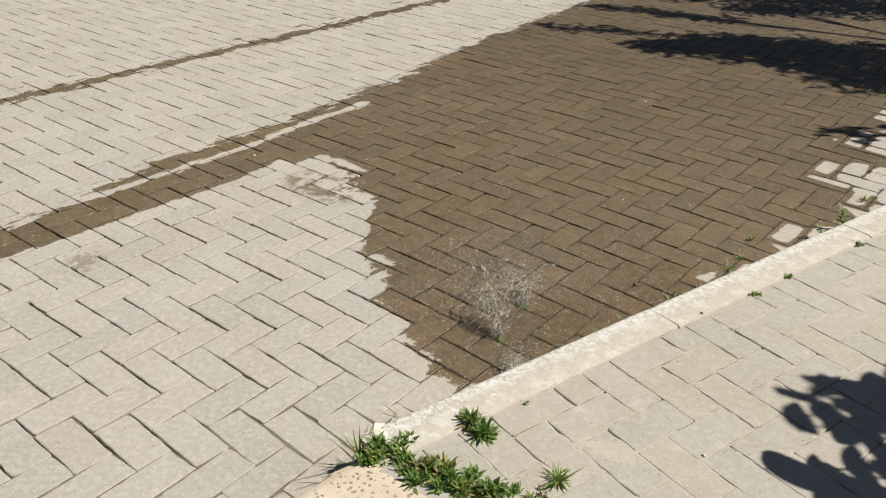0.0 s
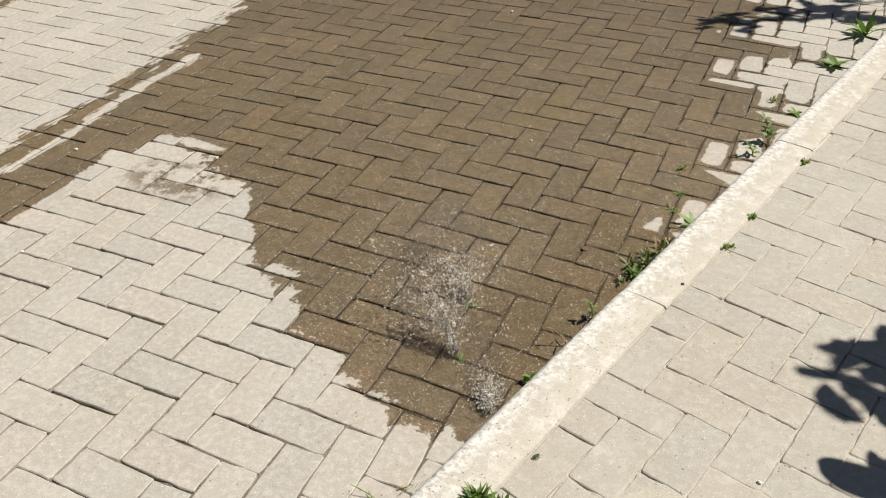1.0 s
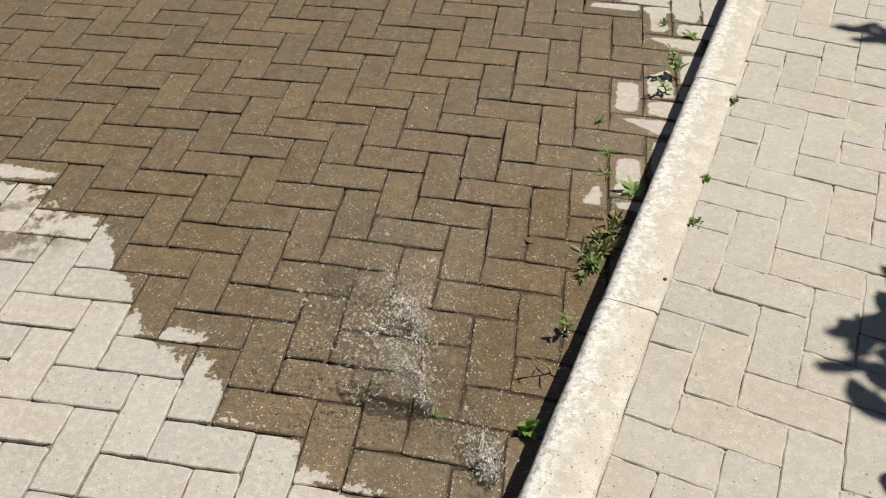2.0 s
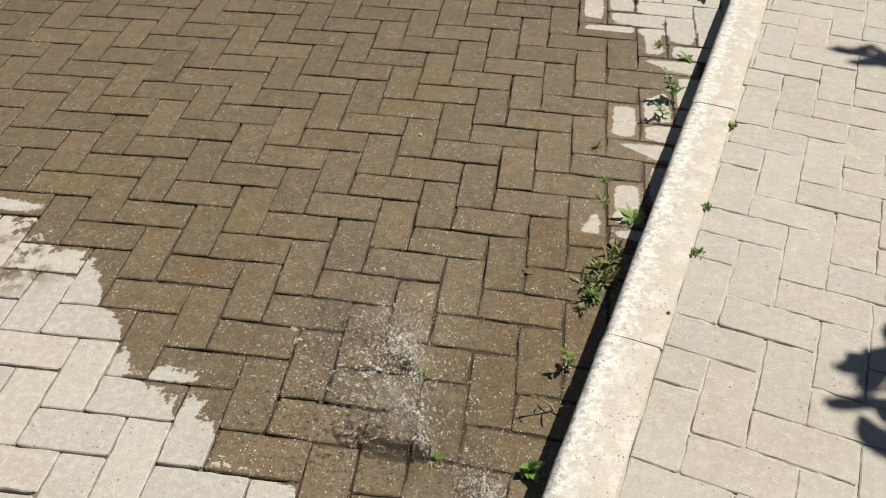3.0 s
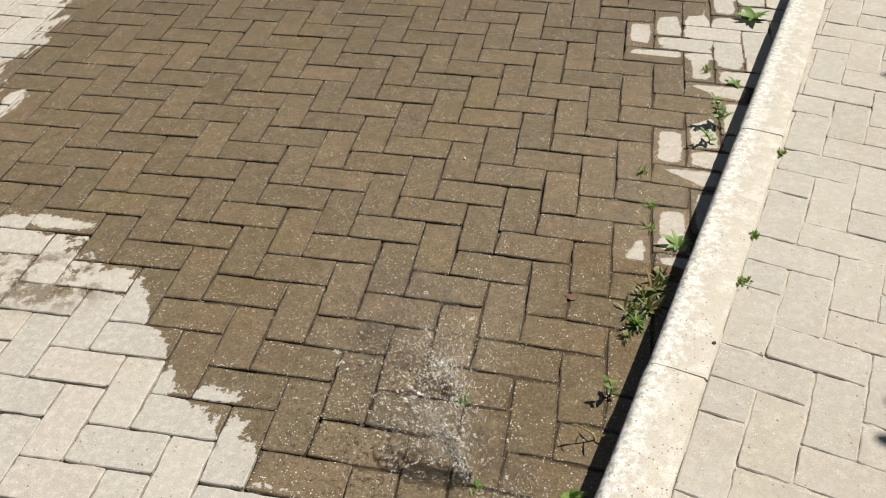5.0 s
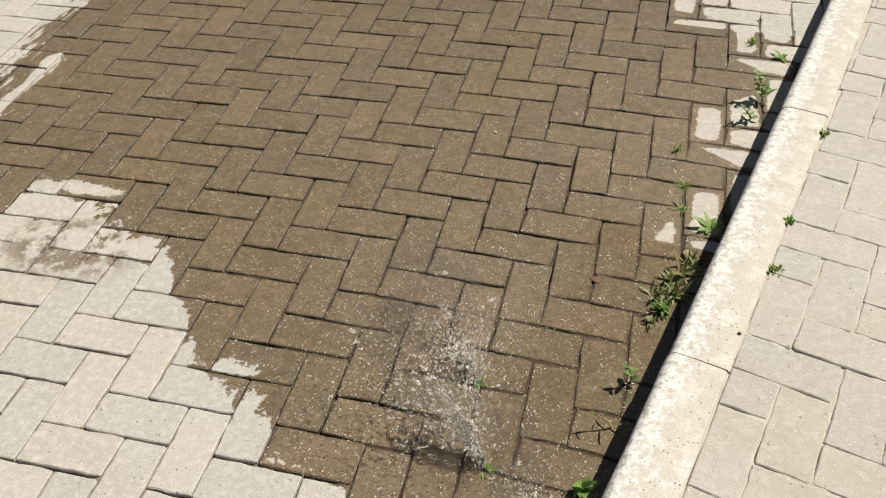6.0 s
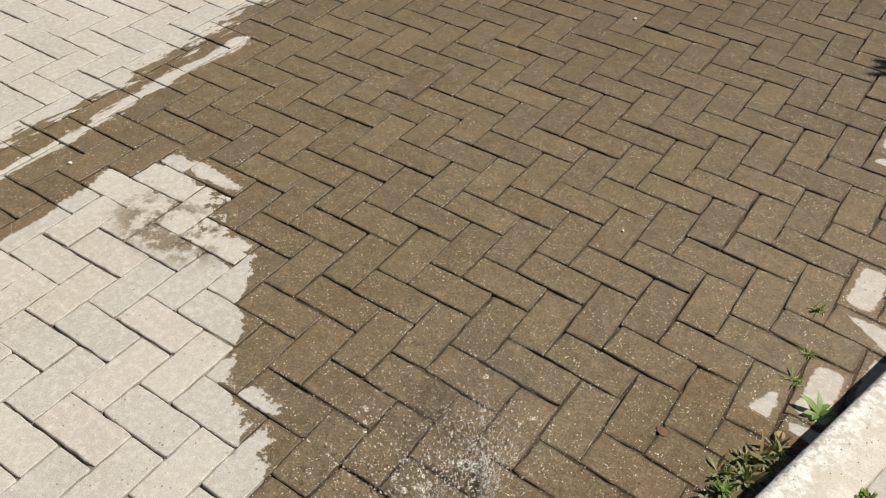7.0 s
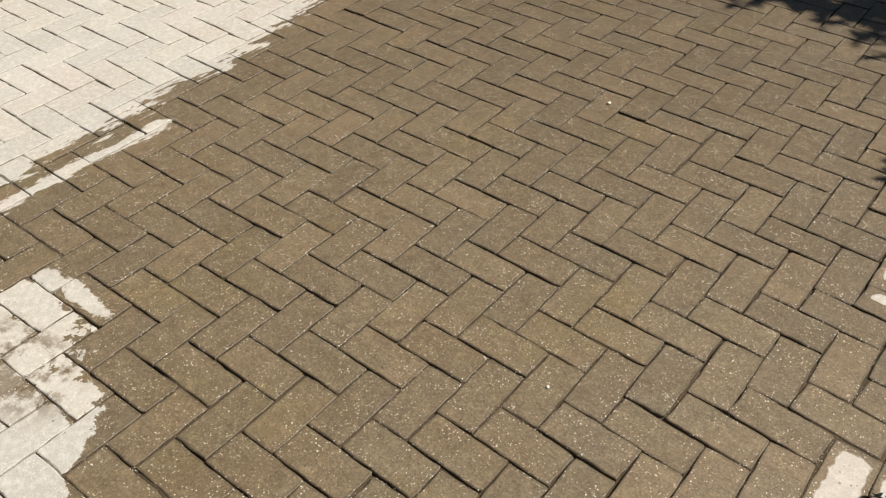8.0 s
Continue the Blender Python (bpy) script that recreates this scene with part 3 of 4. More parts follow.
def lay(parent, spots, wide, gap, top, cuts, near, mat, mat_rest, seed, uneven):
    """Lays pavers: those in the near stretch one by one, the others as one sheet. cuts: half planes (nx, ny, d) that they end at."""
    rng = random.Random(seed)
    lx, ly = (2 * wide - gap) / 2, (wide - gap) / 2

    def outline():
        """A paver's outline with knocked-off corners and slightly ragged sides."""
        pts = []
        for sx, sy in ((-1, -1), (1, -1), (1, 1), (-1, 1)):
            c, e = rng.uniform(0.002, 0.006), rng.uniform(0.002, 0.006)
            two = [(sx * lx, sy * (ly - c)), (sx * (lx - e), sy * ly)]
            pts += two if sx * sy > 0 else two[::-1]
        sides = []
        for k, (x, y) in enumerate(pts):
            sides.append((x, y))
            qx, qy = pts[(k + 1) % len(pts)]
            size = math.hypot(qx - x, qy - y)
            for f in ((0.12, 0.27, 0.41, 0.56, 0.70, 0.86) if size > 0.12 else (0.2, 0.48, 0.76) if size > 0.05 else ()):
                sides.append((x + (qx - x) * f, y + (qy - y) * f))
        return [(x + rng.uniform(-0.0016, 0.0016), y + rng.uniform(-0.0016, 0.0016)) for x, y in sides]

    shared = []
    for k in range(10):
        v, f, u = block(outline(), 0.0, 0.0024, 0.05, rng)
        shared.append(mesh_of("paver", v, f, mat, False, u))
    verts, faces, uvs, count = [], [], [], 0
    for x, y, turn, grow in spots:
        turn += rng.gauss(0, 0.45)
        x, y = x + rng.gauss(0, 0.0011), y + rng.gauss(0, 0.0011)
        z = top + rng.gauss(0, uneven)
        m = pose(x, y, z, rng.gauss(0, 0.09), rng.gauss(0, 0.06), turn) @ Matrix.Diagonal((*grow, 1, 1))
        ca, sa = math.cos(radians(turn)), math.sin(radians(turn))
        poly = whole = outline()
        for nx, ny, d in cuts:
            was, poly = poly, clip(poly, (nx * ca + ny * sa) * grow[0], (-nx * sa + ny * ca) * grow[1], d - nx * x - ny * y)
            if len(poly) == len(was):
                poly = was
            if len(poly) < 3:
                break
        if len(poly) < 3 or area(poly) < 0.0014:
            continue
        if near(x, y) and count < 300:
            count += 1
            if poly is whole:
                me = shared[rng.randrange(10)]
            else:
                v, f, u = block(poly, 0.0, 0.0024, 0.05, rng)
                me = mesh_of("paver", v, f, mat, False, u)
            part("paver", me, parent).matrix_basis = m
        else:
            v, f, u = block(poly, 0.0, 0.0024, 0.05, rng)
            base = len(verts)
            verts += [tuple(m @ Vector(p)) for p in v]
            faces += [tuple(i + base for i in q) for q in f]
            uvs += u
    rest = part("pavers", mesh_of("pavers", verts, faces, mat_rest, False, uvs), parent)
    rest["kind"] = "stuff"


# ---------------------------------------------------------------- water from the leak
G = 9.81
# springs of the leak: base, first speed, spread of the speed, share of the spray
SPRINGS = (((-1.362, 1.818), (-0.82, 0.50, 1.62), 0.32, 7), ((-1.434, 2.028), (-0.55, 0.72, 1.02), 0.30, 3), ((-1.215, 1.665), (-0.55, 1.05, 0.55), 0.24, 3))


def flight(base, speed, t):
    """Where water thrown from a base is after t seconds."""
    return Vector((base[0] + speed[0] * t, base[1] + speed[1] * t, 0.004 + speed[2] * t - 0.5 * G * t * t))


def strand(base, speed, reach, radius, seed):
    """A torn rope of water along its flight: a lumpy, flattened tube that frays to its end."""
    rings, sides = 34, 9
    verts, faces = [], []
    for i in range(rings + 1):
        f = i / rings
        t = reach * f
        p = flight(base, speed, t)
        d = (flight(base, speed, t + 0.004) - p).normalized()
        across = d.cross(Vector((0.4, 0.6, 0.7))).normalized()
        up = d.cross(across)
        p += (across * noise.noise(Vector((seed, f * 5, 0))) + up * noise.noise(Vector((seed, f * 5, 9)))) * 0.022 * f
        r = radius * (1.0 - 0.75 * f ** 1.6) * (1 + 0.9 * noise.noise(Vector((seed * 2.3, f * 13, 4)))) + 0.0004
        for k in range(sides):
            a = 2 * math.pi * k / sides
            w = 1 + 0.7 * noise.noise(Vector((math.cos(a) * 1.5 + seed, math.sin(a) * 1.5, f * 17)))
            verts.append(tuple(p + across * (r * w * math.cos(a)) + up * (0.5 * r * w * math.sin(a))))
    for i in range(rings):
        for k in range(sides):
            a, b = i * sides + k, i * sides + (k + 1) % sides
            faces.append((a, b, b + sides, a + sides))
    faces += [tuple(range(sides)), tuple(range(rings * sides, (rings + 1) * sides))]
    return mesh_of("water_rope", verts, faces, mat_stream, True)


def ripples(centre, length, wide, turn, seed):
    """Shallow water that runs off over the pavers: a thin rippled film with a ragged outline."""
    n = 64
    verts, faces, keep = [], [], {}
    ca, sa = math.cos(radians(turn)), math.sin(radians(turn))
    for i in range(n + 1):
        for j in range(n + 1):
            u, v = 2 * i / n - 1, 2 * j / n - 1
            x, y = centre[0] + ca * u * length - sa * v * wide, centre[1] + sa * u * length + ca * v * wide
            p = Vector((x, y, seed))
            out = 1.0 - math.hypot(u, v) + 0.55 * noise.noise(p * 11.0) + 0.3 * noise.noise(p * 34.0)
            h = 0.0014 * noise.noise(p * 62.0) + 0.0009 * noise.noise(p * 140.0)
            if out > 0.12:
                keep[i, j] = len(verts)
                verts.append((x, y, 0.0026 + h + 0.0008 * min(1.0, out)))
    for i in range(n):
        for j in range(n):
            q = [(i, j), (i + 1, j), (i + 1, j + 1), (i, j + 1)]
            if all(c in keep for c in q):
                faces.append(tuple(keep[c] for c in q))
    return mesh_of("ripples", verts, faces, mat_film, True)


def water():
    rng = random.Random(5)
    jet = thing("water_jet", "clear water spraying up from a leak beside the kerb", "water", (0, 0, 0))
    drop = [(0, 0, 1), (0.94, 0, 0.0), (-0.47, 0.82, 0.0), (-0.47, -0.82, 0.0), (0, 0, -1)]
    dfaces = [(0, 1, 2), (0, 2, 3), (0, 3, 1), (4, 2, 1), (4, 3, 2), (4, 1, 3)]
    verts, faces = [], []

    def droplet(p, v, size, long):
        m = Matrix.Translation(p) @ v.to_track_quat("Z", "Y").to_matrix().to_4x4()
        b = len(verts)
        verts.extend(tuple(m @ Vector((x * size, y * size, z * size * long))) for x, y, z in drop)
        faces.extend(tuple(i + b for i in f) for f in dfaces)

    def thrown(spread_more):
        base, speed, spread, _ = rng.choices(SPRINGS, [q[3] for q in SPRINGS])[0]
        k = spread * spread_more
        return base, (speed[0] + rng.gauss(0.05, k), speed[1] + rng.gauss(0.1, k), speed[2] * rng.uniform(0.55, 1.0 + 0.22 * spread_more))

    for k in range(4700):
        base, v0 = thrown(1.6)
        if k % 5 == 0:
            v0 = (v0[0] * 0.8, v0[1] * 0.8, v0[2] * 1.3)
        t = (0.15 + 0.85 * rng.random()) * 2 * v0[2] / G
        p = flight(base, v0, t) + Vector((rng.gauss(0, 0.008), rng.gauss(0, 0.008), 0))
        p.z = max(p.z, 0.003)
        droplet(p, Vector((v0[0], v0[1], v0[2] - G * t)), rng.choice((0.0010, 0.0013, 0.0017, 0.0023, 0.0031)), rng.uniform(1.0, 2.6))
    for k in range(1300):
        r, a = 0.40 * math.sqrt(rng.random()), rng.uniform(0, 2 * math.pi)
        droplet(Vector((-1.58 + r * math.cos(a), 2.17 + 1.15 * r * math.sin(a), 0.003)), Vector((rng.gauss(0, 1), rng.gauss(0, 1), 0.3)), rng.uniform(0.0008, 0.0017), rng.uniform(1.0, 2.2))
    part("spray", mesh_of("spray", verts, faces, mat_water, True), jet)["kind"] = "stuff"
    # ropes from each spring
    for i, (base, speed, spread, share) in enumerate(SPRINGS):
        for k in range((12, 5, 7)[i]):
            v0 = tuple(c + rng.gauss(0, spread * 0.17) for c in speed[:2]) + (speed[2] * rng.uniform(0.62, 1.0),)
            foot = (base[0] + rng.gauss(0, 0.009), base[1] + rng.gauss(0, 0.009))
            part("water_rope", strand(foot, v0, rng.uniform(0.7, 1.4) * v0[2] / G, rng.uniform(0.0035, 0.0085), 7.0 * i + k * 1.37), jet)
    # torn clots farther along
    for k in range(110):
        base, v0 = thrown(1.2)
        t = rng.uniform(0.35, 1.75) * v0[2] / G
        c = flight(base, v0, t)
        m = Matrix.Translation(c) @ Vector((v0[0] + rng.gauss(0, 0.7), v0[1] + rng.gauss(0, 0.7), v0[2] - G * t)).to_track_quat("Z", "Y").to_matrix().to_4x4()
        bm = bmesh.new()
        bmesh.ops.create_icosphere(bm, subdivisions=2, radius=1.0)
        size, long, flat = rng.uniform(0.002, 0.0055), rng.uniform(0.9, 2.6), rng.uniform(0.12, 0.35)
        for q in bm.verts:
            w = 1 + 0.85 * noise.noise(q.co * 1.7 + Vector((k * 3.3, 0, 0))) + 0.4 * noise.noise(q.co * 4.0 + Vector((0, k, 0)))
            q.co = Vector((q.co.x * size * w, q.co.y * size * flat * w, q.co.z * size * long * w))
        bm.transform(m)
        me = bpy.data.meshes.new("water_clot")
        bm.to_mesh(me)
        bm.free()
        me.materials.append(mat_water)
        me.polygons.foreach_set("use_smooth", [True] * len(me.polygons))
        part("water_clot", me, jet)
    # the run-off round the springs
    for k, (centre, length, wide, turn) in enumerate((((-1.53, 2.02), 0.27, 0.13, 130), ((-1.29, 1.83), 0.22, 0.075, 112), ((-1.62, 2.25), 0.22, 0.16, 120))):
        part("ripples", ripples(centre, length, wide, turn, 3.0 * k + 1), jet)


water()


# ---------------------------------------------------------------- plants
def blade(length, wide, bend, lobes=4, fold=0.25, full=1.0):
    """A leaf from the origin along +x that rises and bows over: verts, faces."""
    verts, faces = [], []
    for i in range(lobes + 1):
        f = i / lobes
        x, z = length * math.cos(bend * f * 0.6) * f, length * (0.55 * f - bend * 0.5 * f * f)
        w = wide * (math.sin(math.pi * (0.08 + 0.92 * f) ** 0.85) ** full if i < lobes else 0.02)
        w = max(w, wide * 0.05)
        verts += [(x, -w, z + fold * w), (x, 0, z), (x, w, z + fold * w)]
    for i in range(lobes):
        a = 3 * i
        faces += [(a, a + 3, a + 4, a + 1), (a + 1, a + 4, a + 5, a + 2)]
    return verts, faces


def rosette(name, label, place, count, length, wide, mat, rng, rise=(10, 60), parts=True, bend=0.9):
    """A low weed: leaves round one root."""
    ob = thing(name, label, "weed", place, "weeds in the joints", turn=rng.uniform(0, 360))
    if parts:
        for k in range(count):
            v, f = blade(length * rng.uniform(0.6, 1.1), wide * rng.uniform(0.7, 1.15), bend * rng.uniform(0.6, 1.3))
            leaf = part("leaf", mesh_of("leaf", v, f, mat, True), ob)
            leaf.matrix_basis = pose(0, 0, 0.002, 0, 0, 360 * (k + rng.uniform(-0.3, 0.3)) / count) @ pose(0, 0, 0, rng.uniform(-20, 20), -rng.uniform(*rise) + 25, 0)
    else:
        part("foliage", tuft_mesh(count, length, wide, mat, rng, rise, 0.006, bend), ob)
    return ob


def tuft_mesh(count, length, wide, mat, rng, rise, spread, bend=0.7, lobes=3):
    verts, faces = [], []
    for k in range(count):
        v, f = blade(length * rng.uniform(0.45, 1.15), wide * rng.uniform(0.6, 1.2), bend * rng.uniform(0.3, 1.5), lobes)
        m = pose(rng.gauss(0, spread), rng.gauss(0, spread), 0, 0, 0, rng.uniform(0, 360)) @ pose(0, 0, 0, rng.uniform(-30, 30), -rng.uniform(*rise) + 25, 0)
        b = len(verts)
        verts += [tuple(m @ Vector(p)) for p in v]
        faces += [tuple(i + b for i in q) for q in f]
    return mesh_of("foliage", verts, faces, mat, True)


def stem_mesh(points, r0, r1, mat, sides=5):
    """A tapering stem through the points."""
    verts, faces = [], []
    n = len(points)
    for i, p in enumerate(points):
        p = Vector(p)
        d = (Vector(points[min(i + 1, n - 1)]) - Vector(points[max(i - 1, 0)])).normalized()
        a = d.cross(Vector((0.31, 0.17, 0.93))).normalized()
        b = d.cross(a)
        r = r0 + (r1 - r0) * i / (n - 1)
        for k in range(sides):
            t = 2 * math.pi * k / sides
            verts.append(tuple(p + a * r * math.cos(t) + b * r * math.sin(t)))
    for i in range(n - 1):
        for k in range(sides):
            a, b = i * sides + k, i * sides + (k + 1) % sides
            faces.append((a, b, b + sides, a + sides))
    faces += [tuple(range(sides)), tuple(range((n - 1) * sides, n * sides))]
    return mesh_of("stem", verts, faces, mat, True)


def sprig(label, place, height, leaves, length, wide, mat, rng, lean=(0.0, 0.0)):
    """An upright weed: a stem with leaves up along it."""
    ob = thing("weed", label, "weed", place, "weeds in the joints")
    pts = [(lean[0] * f * f * height, lean[1] * f * f * height, height * f) for f in (0, 0.3, 0.6, 0.85, 1.0)]
    part("stem", stem_mesh(pts, 0.0022, 0.001, mat_straw if mat is mat_dusty else mat), ob)
    for k in range(leaves):
        f = 0.15 + 0.85 * k / max(1, leaves - 1)
        v, fc = blade(length * rng.uniform(0.7, 1.1) * (1.15 - 0.5 * f), wide * rng.uniform(0.8, 1.1) * (1.15 - 0.5 * f), rng.uniform(0.6, 1.1))
        leaf = part("leaf", mesh_of("leaf", v, fc, mat, True), ob)
        leaf.matrix_basis = pose(lean[0] * f * f * height, lean[1] * f * f * height, height * f, 0, 0, 137.5 * k + rng.uniform(-20, 20)) @ pose(0, 0, 0, rng.uniform(-15, 15), rng.uniform(-35, 15), 0)
    return ob


rng = random.Random(11)
# along the foot of the kerb, from the far end to the leak
rosette("weed", "green leafy weed at the foot of the kerb", (-0.601, 4.480, 0), 11, 0.13, 0.014, mat_leaf, rng, (25, 75))
rosette("weed", "low bright green weed at the foot of the kerb", (-0.681, 4.070, 0), 8, 0.085, 0.014, mat_bright, rng, (10, 50))
rosette("weed", "small flat green weed at the foot of the kerb", (-0.775, 3.560, 0), 4, 0.046, 0.009, mat_bright, rng, (5, 35))
rosette("grass_tuft", "tiny grass tuft in a paver joint", (-0.871, 3.640, 0), 34, 0.032, 0.0018, mat_grass, rng, (20, 80), False)
sprig("upright pale green leafy weed beside the kerb", (-0.835, 3.275, 0), 0.085, 18, 0.050, 0.011, mat_pale, rng, (-0.35, 0.3))
sprig("thin weed with small pale leaves beside the kerb", (-0.868, 3.170, 0), 0.05, 13, 0.036, 0.006, mat_pale, rng, (-0.7, -0.2))
rosette("grass_tuft", "tiny grass tuft in a wet paver joint", (-1.066, 2.970, 0), 30, 0.028, 0.0016, mat_grass, rng, (10, 70), False)
rosette("grass_tuft", "trampled grass in a wet paver joint", (-1.041, 2.810, 0), 26, 0.034, 0.0016, mat_grass, rng, (5, 50), False)
rosette("grass_tuft", "trampled grass in a wet paver joint", (-1.036, 2.710, 0), 20, 0.034, 0.0016, mat_grass, rng, (5, 50), False)
rosette("weed", "broad bright green leaves of a weed at the kerb", (-0.961, 2.650, 0), 7, 0.058, 0.010, mat_bright, rng, (12, 45), True, 0.7)
for x, y, n, size, mat in ((-0.998, 2.50, 40, 0.040, mat_dusty), (-1.013, 2.455, 60, 0.050, mat_dusty), (-1.045, 2.43, 55, 0.042, mat_dusty), (-1.03, 2.385, 70, 0.048, mat_dusty), (-1.07, 2.37, 50, 0.036, mat_dusty), (-1.055, 2.325, 60, 0.044, mat_leaf), (-1.075, 2.285, 34, 0.034, mat_dusty)):
    rosette("weed", "dense dusty green weed sprawling from the kerb", (x, y, 0), int(n * 0.55), size * 1.1, size * 0.10, mat, rng, (0, 85), False, 1.1)
sprig("small green sprig at the foot of the kerb", (-1.101, 2.100, 0), 0.055, 6, 0.035, 0.008, mat_leaf, rng, (-0.2, -0.1))
sprig("bare dry twig of a weed over wet pavers", (-1.126, 1.970, 0), 0.045, 6, 0.05, 0.0028, mat_dusty, rng, (-1.0, -0.1))
for x, y in ((-1.352, 1.806), (-1.425, 2.018)):
    rosette("grass_tuft", "few green shoots in the joint where water spouts", (x, y, 0), 9, 0.022, 0.003, mat_bright, rng, (10, 60), False)
rosette("weed", "small round-leaved green weed at the kerb", (-1.161, 1.810, 0), 11, 0.043, 0.0095, mat_bright, rng, (0, 70))
# on the joint between kerb and pavement
for x, y, n in ((-0.701, 2.960, 34), (-0.796, 2.570, 40), (-0.826, 2.395, 34)):
    rosette("grass_tuft", "tiny green tuft in the joint behind the kerb", (x, y, WALK_TOP), n + 20, 0.017, 0.0028, mat_grass, rng, (0, 75), False, 1.2)
rosette("grass_tuft", "tiny sprig in the joint behind the kerb", (-1.031, 1.495, WALK_TOP), 9, 0.020, 0.0018, mat_leaf, rng, (30, 85), False)
rosette("weed", "spiky green rosette weed in the joint behind the kerb", (-1.096, 1.345, WALK_TOP), 120, 0.045, 0.0036, mat_leaf, rng, (10, 85), False)
rosette("weed", "spiky green rosette weed in the joint behind the kerb", (-1.046, 1.335, WALK_TOP), 120, 0.045, 0.0036, mat_bright, rng, (10, 85), False)
rosette("grass_tuft", "ragged grass tuft in a pavement joint", (-0.826, 1.325, WALK_TOP), 60, 0.05, 0.0018, mat_grass, rng, (5, 75), False)
# overgrown edge between the slab and the pavement
for k in range(60):
    f = rng.random()
    x, y = -1.205 + 0.38 * f + rng.gauss(0, 0.010), 1.135 + 0.072 * f + rng.gauss(0, 0.020)
    size = rng.uniform(0.5, 1.35)
    rosette("weed", "creeping green weed along the broken kerb end", (x, y, WALK_TOP - 0.003), int(46 * size), 0.027 * size, 0.0034 * size, rng.choice((mat_leaf, mat_bright, mat_dusty, mat_grass)), rng, (5, 80), False, 0.8)
for x, y in ((-1.275, 1.15), (-1.25, 1.13), (-1.225, 1.13)):
    rosette("grass_tuft", "long green grass blades at the kerb end", (x, y, 0.02), 22, 0.13, 0.0020, mat_grass, rng, (62, 88), False)
for x, y in ((-1.345, 1.34), (-1.275, 1.41)):
    rosette("grass_tuft", "few thin yellowish grass blades in a joint", (x, y, 0.0), 5, 0.07, 0.0014, mat_grass, rng, (25, 80), False)


# ---------------------------------------------------------------- slab, stones, litter
def lump(name, place, size, mat, rng, label, category, seed):
    bm = bmesh.new()
    bmesh.ops.create_icosphere(bm, subdivisions=2, radius=1.0)
    rough = 0.55 if name == "stone" else 0.28
    for v in bm.verts:
        w = 1 + rough * noise.noise(v.co * 1.4 + Vector((seed, 0, 0))) + (rough - 0.28) * noise.noise(v.co * 4.5)
        v.co = Vector((v.co.x * size[0] * w, v.co.y * size[1] * w, v.co.z * size[2] * w))
    me = bpy.data.meshes.new(name)
    bm.to_mesh(me)
    bm.free()
    me.materials.append(mat)
    me.polygons.foreach_set("use_smooth", [name != "stone"] * len(me.polygons))
    ob = new(name, me)
    ob.matrix_basis = pose(place[0], place[1], place[2], 0, 0, rng.uniform(0, 360))
    return tagged(ob, label, category, "pebbles on the pavers" if name == "pebble" else "")


def slab():
    """The rounded corner of a pebbled concrete slab."""
    outline = []
    cx, cy, r = -1.115, 1.005, 0.12
    for k in range(41):
        a = radians(80 + 110 * k / 40)
        outline.append((cx + r * math.cos(a), cy + r * math.sin(a)))
    outline += [(-1.24, 0.55), (-1.24, 0.2), (-0.45, 0.2), (-0.45, 1.14)]
    outline.reverse()
    rings = [(0.0, 0.0), (0.0, 0.085), (0.006, 0.105), (0.018, 0.117), (0.04, 0.122)]
    if area(outline) < 0:
        outline.reverse()
    n = len(outline)
    mx, my = sum(p[0] for p in outline) / n, sum(p[1] for p in outline) / n
    verts, faces = [], []
    for d, z in rings:
        for x, y in outline:
            ln = math.hypot(x - mx, y - my)
            wob = 0.012 * noise.noise(Vector((x * 17, y * 17, z * 20))) + 0.006 * noise.noise(Vector((x * 60, y * 60, z * 40)))
            verts.append((x + (mx - x) / ln * (d + wob), y + (my - y) / ln * (d + wob), z))
    for i in range(len(rings) - 1):
        for k in range(n):
            a, b = i * n + k, i * n + (k + 1) % n
            faces.append((a, b, b + n, a + n))
    faces.append(tuple(range((len(rings) - 1) * n, len(rings) * n)))
    ob = new("concrete_slab", mesh_of("concrete_slab", verts, faces, mat_slab, False))
    return tagged(ob, "rough pinkish concrete slab with brown pebbles and rounded corner", "slab")


slab()
lump("stone", (-1.225, 1.175, 0.112), (0.044, 0.034, 0.022), mat_white, rng, "whitewashed rough stone at the broken end of the kerb", "stone", 2.0)
# the small dark lump stands in for a dark hole in the joint
lump("pebble", (-0.899, 2.176, WALK_TOP + 0.004), (0.006, 0.005, 0.005), mat_dark_spot, rng, "tiny dark spot on the joint behind the kerb", "pebble", 4.0)


def fallen_leaf(place, size, turn, mat, label):
    v, f = blade(size, size * 0.32, 0.5, 5, 0.5)
    ob = new("fallen_leaf", mesh_of("fallen_leaf", [(x, y, 0.2 * z) for x, y, z in v], f, mat, True))
    ob.matrix_basis = pose(*place, 3, 2, turn)
    return tagged(ob, label, "leaf", "fallen leaves")


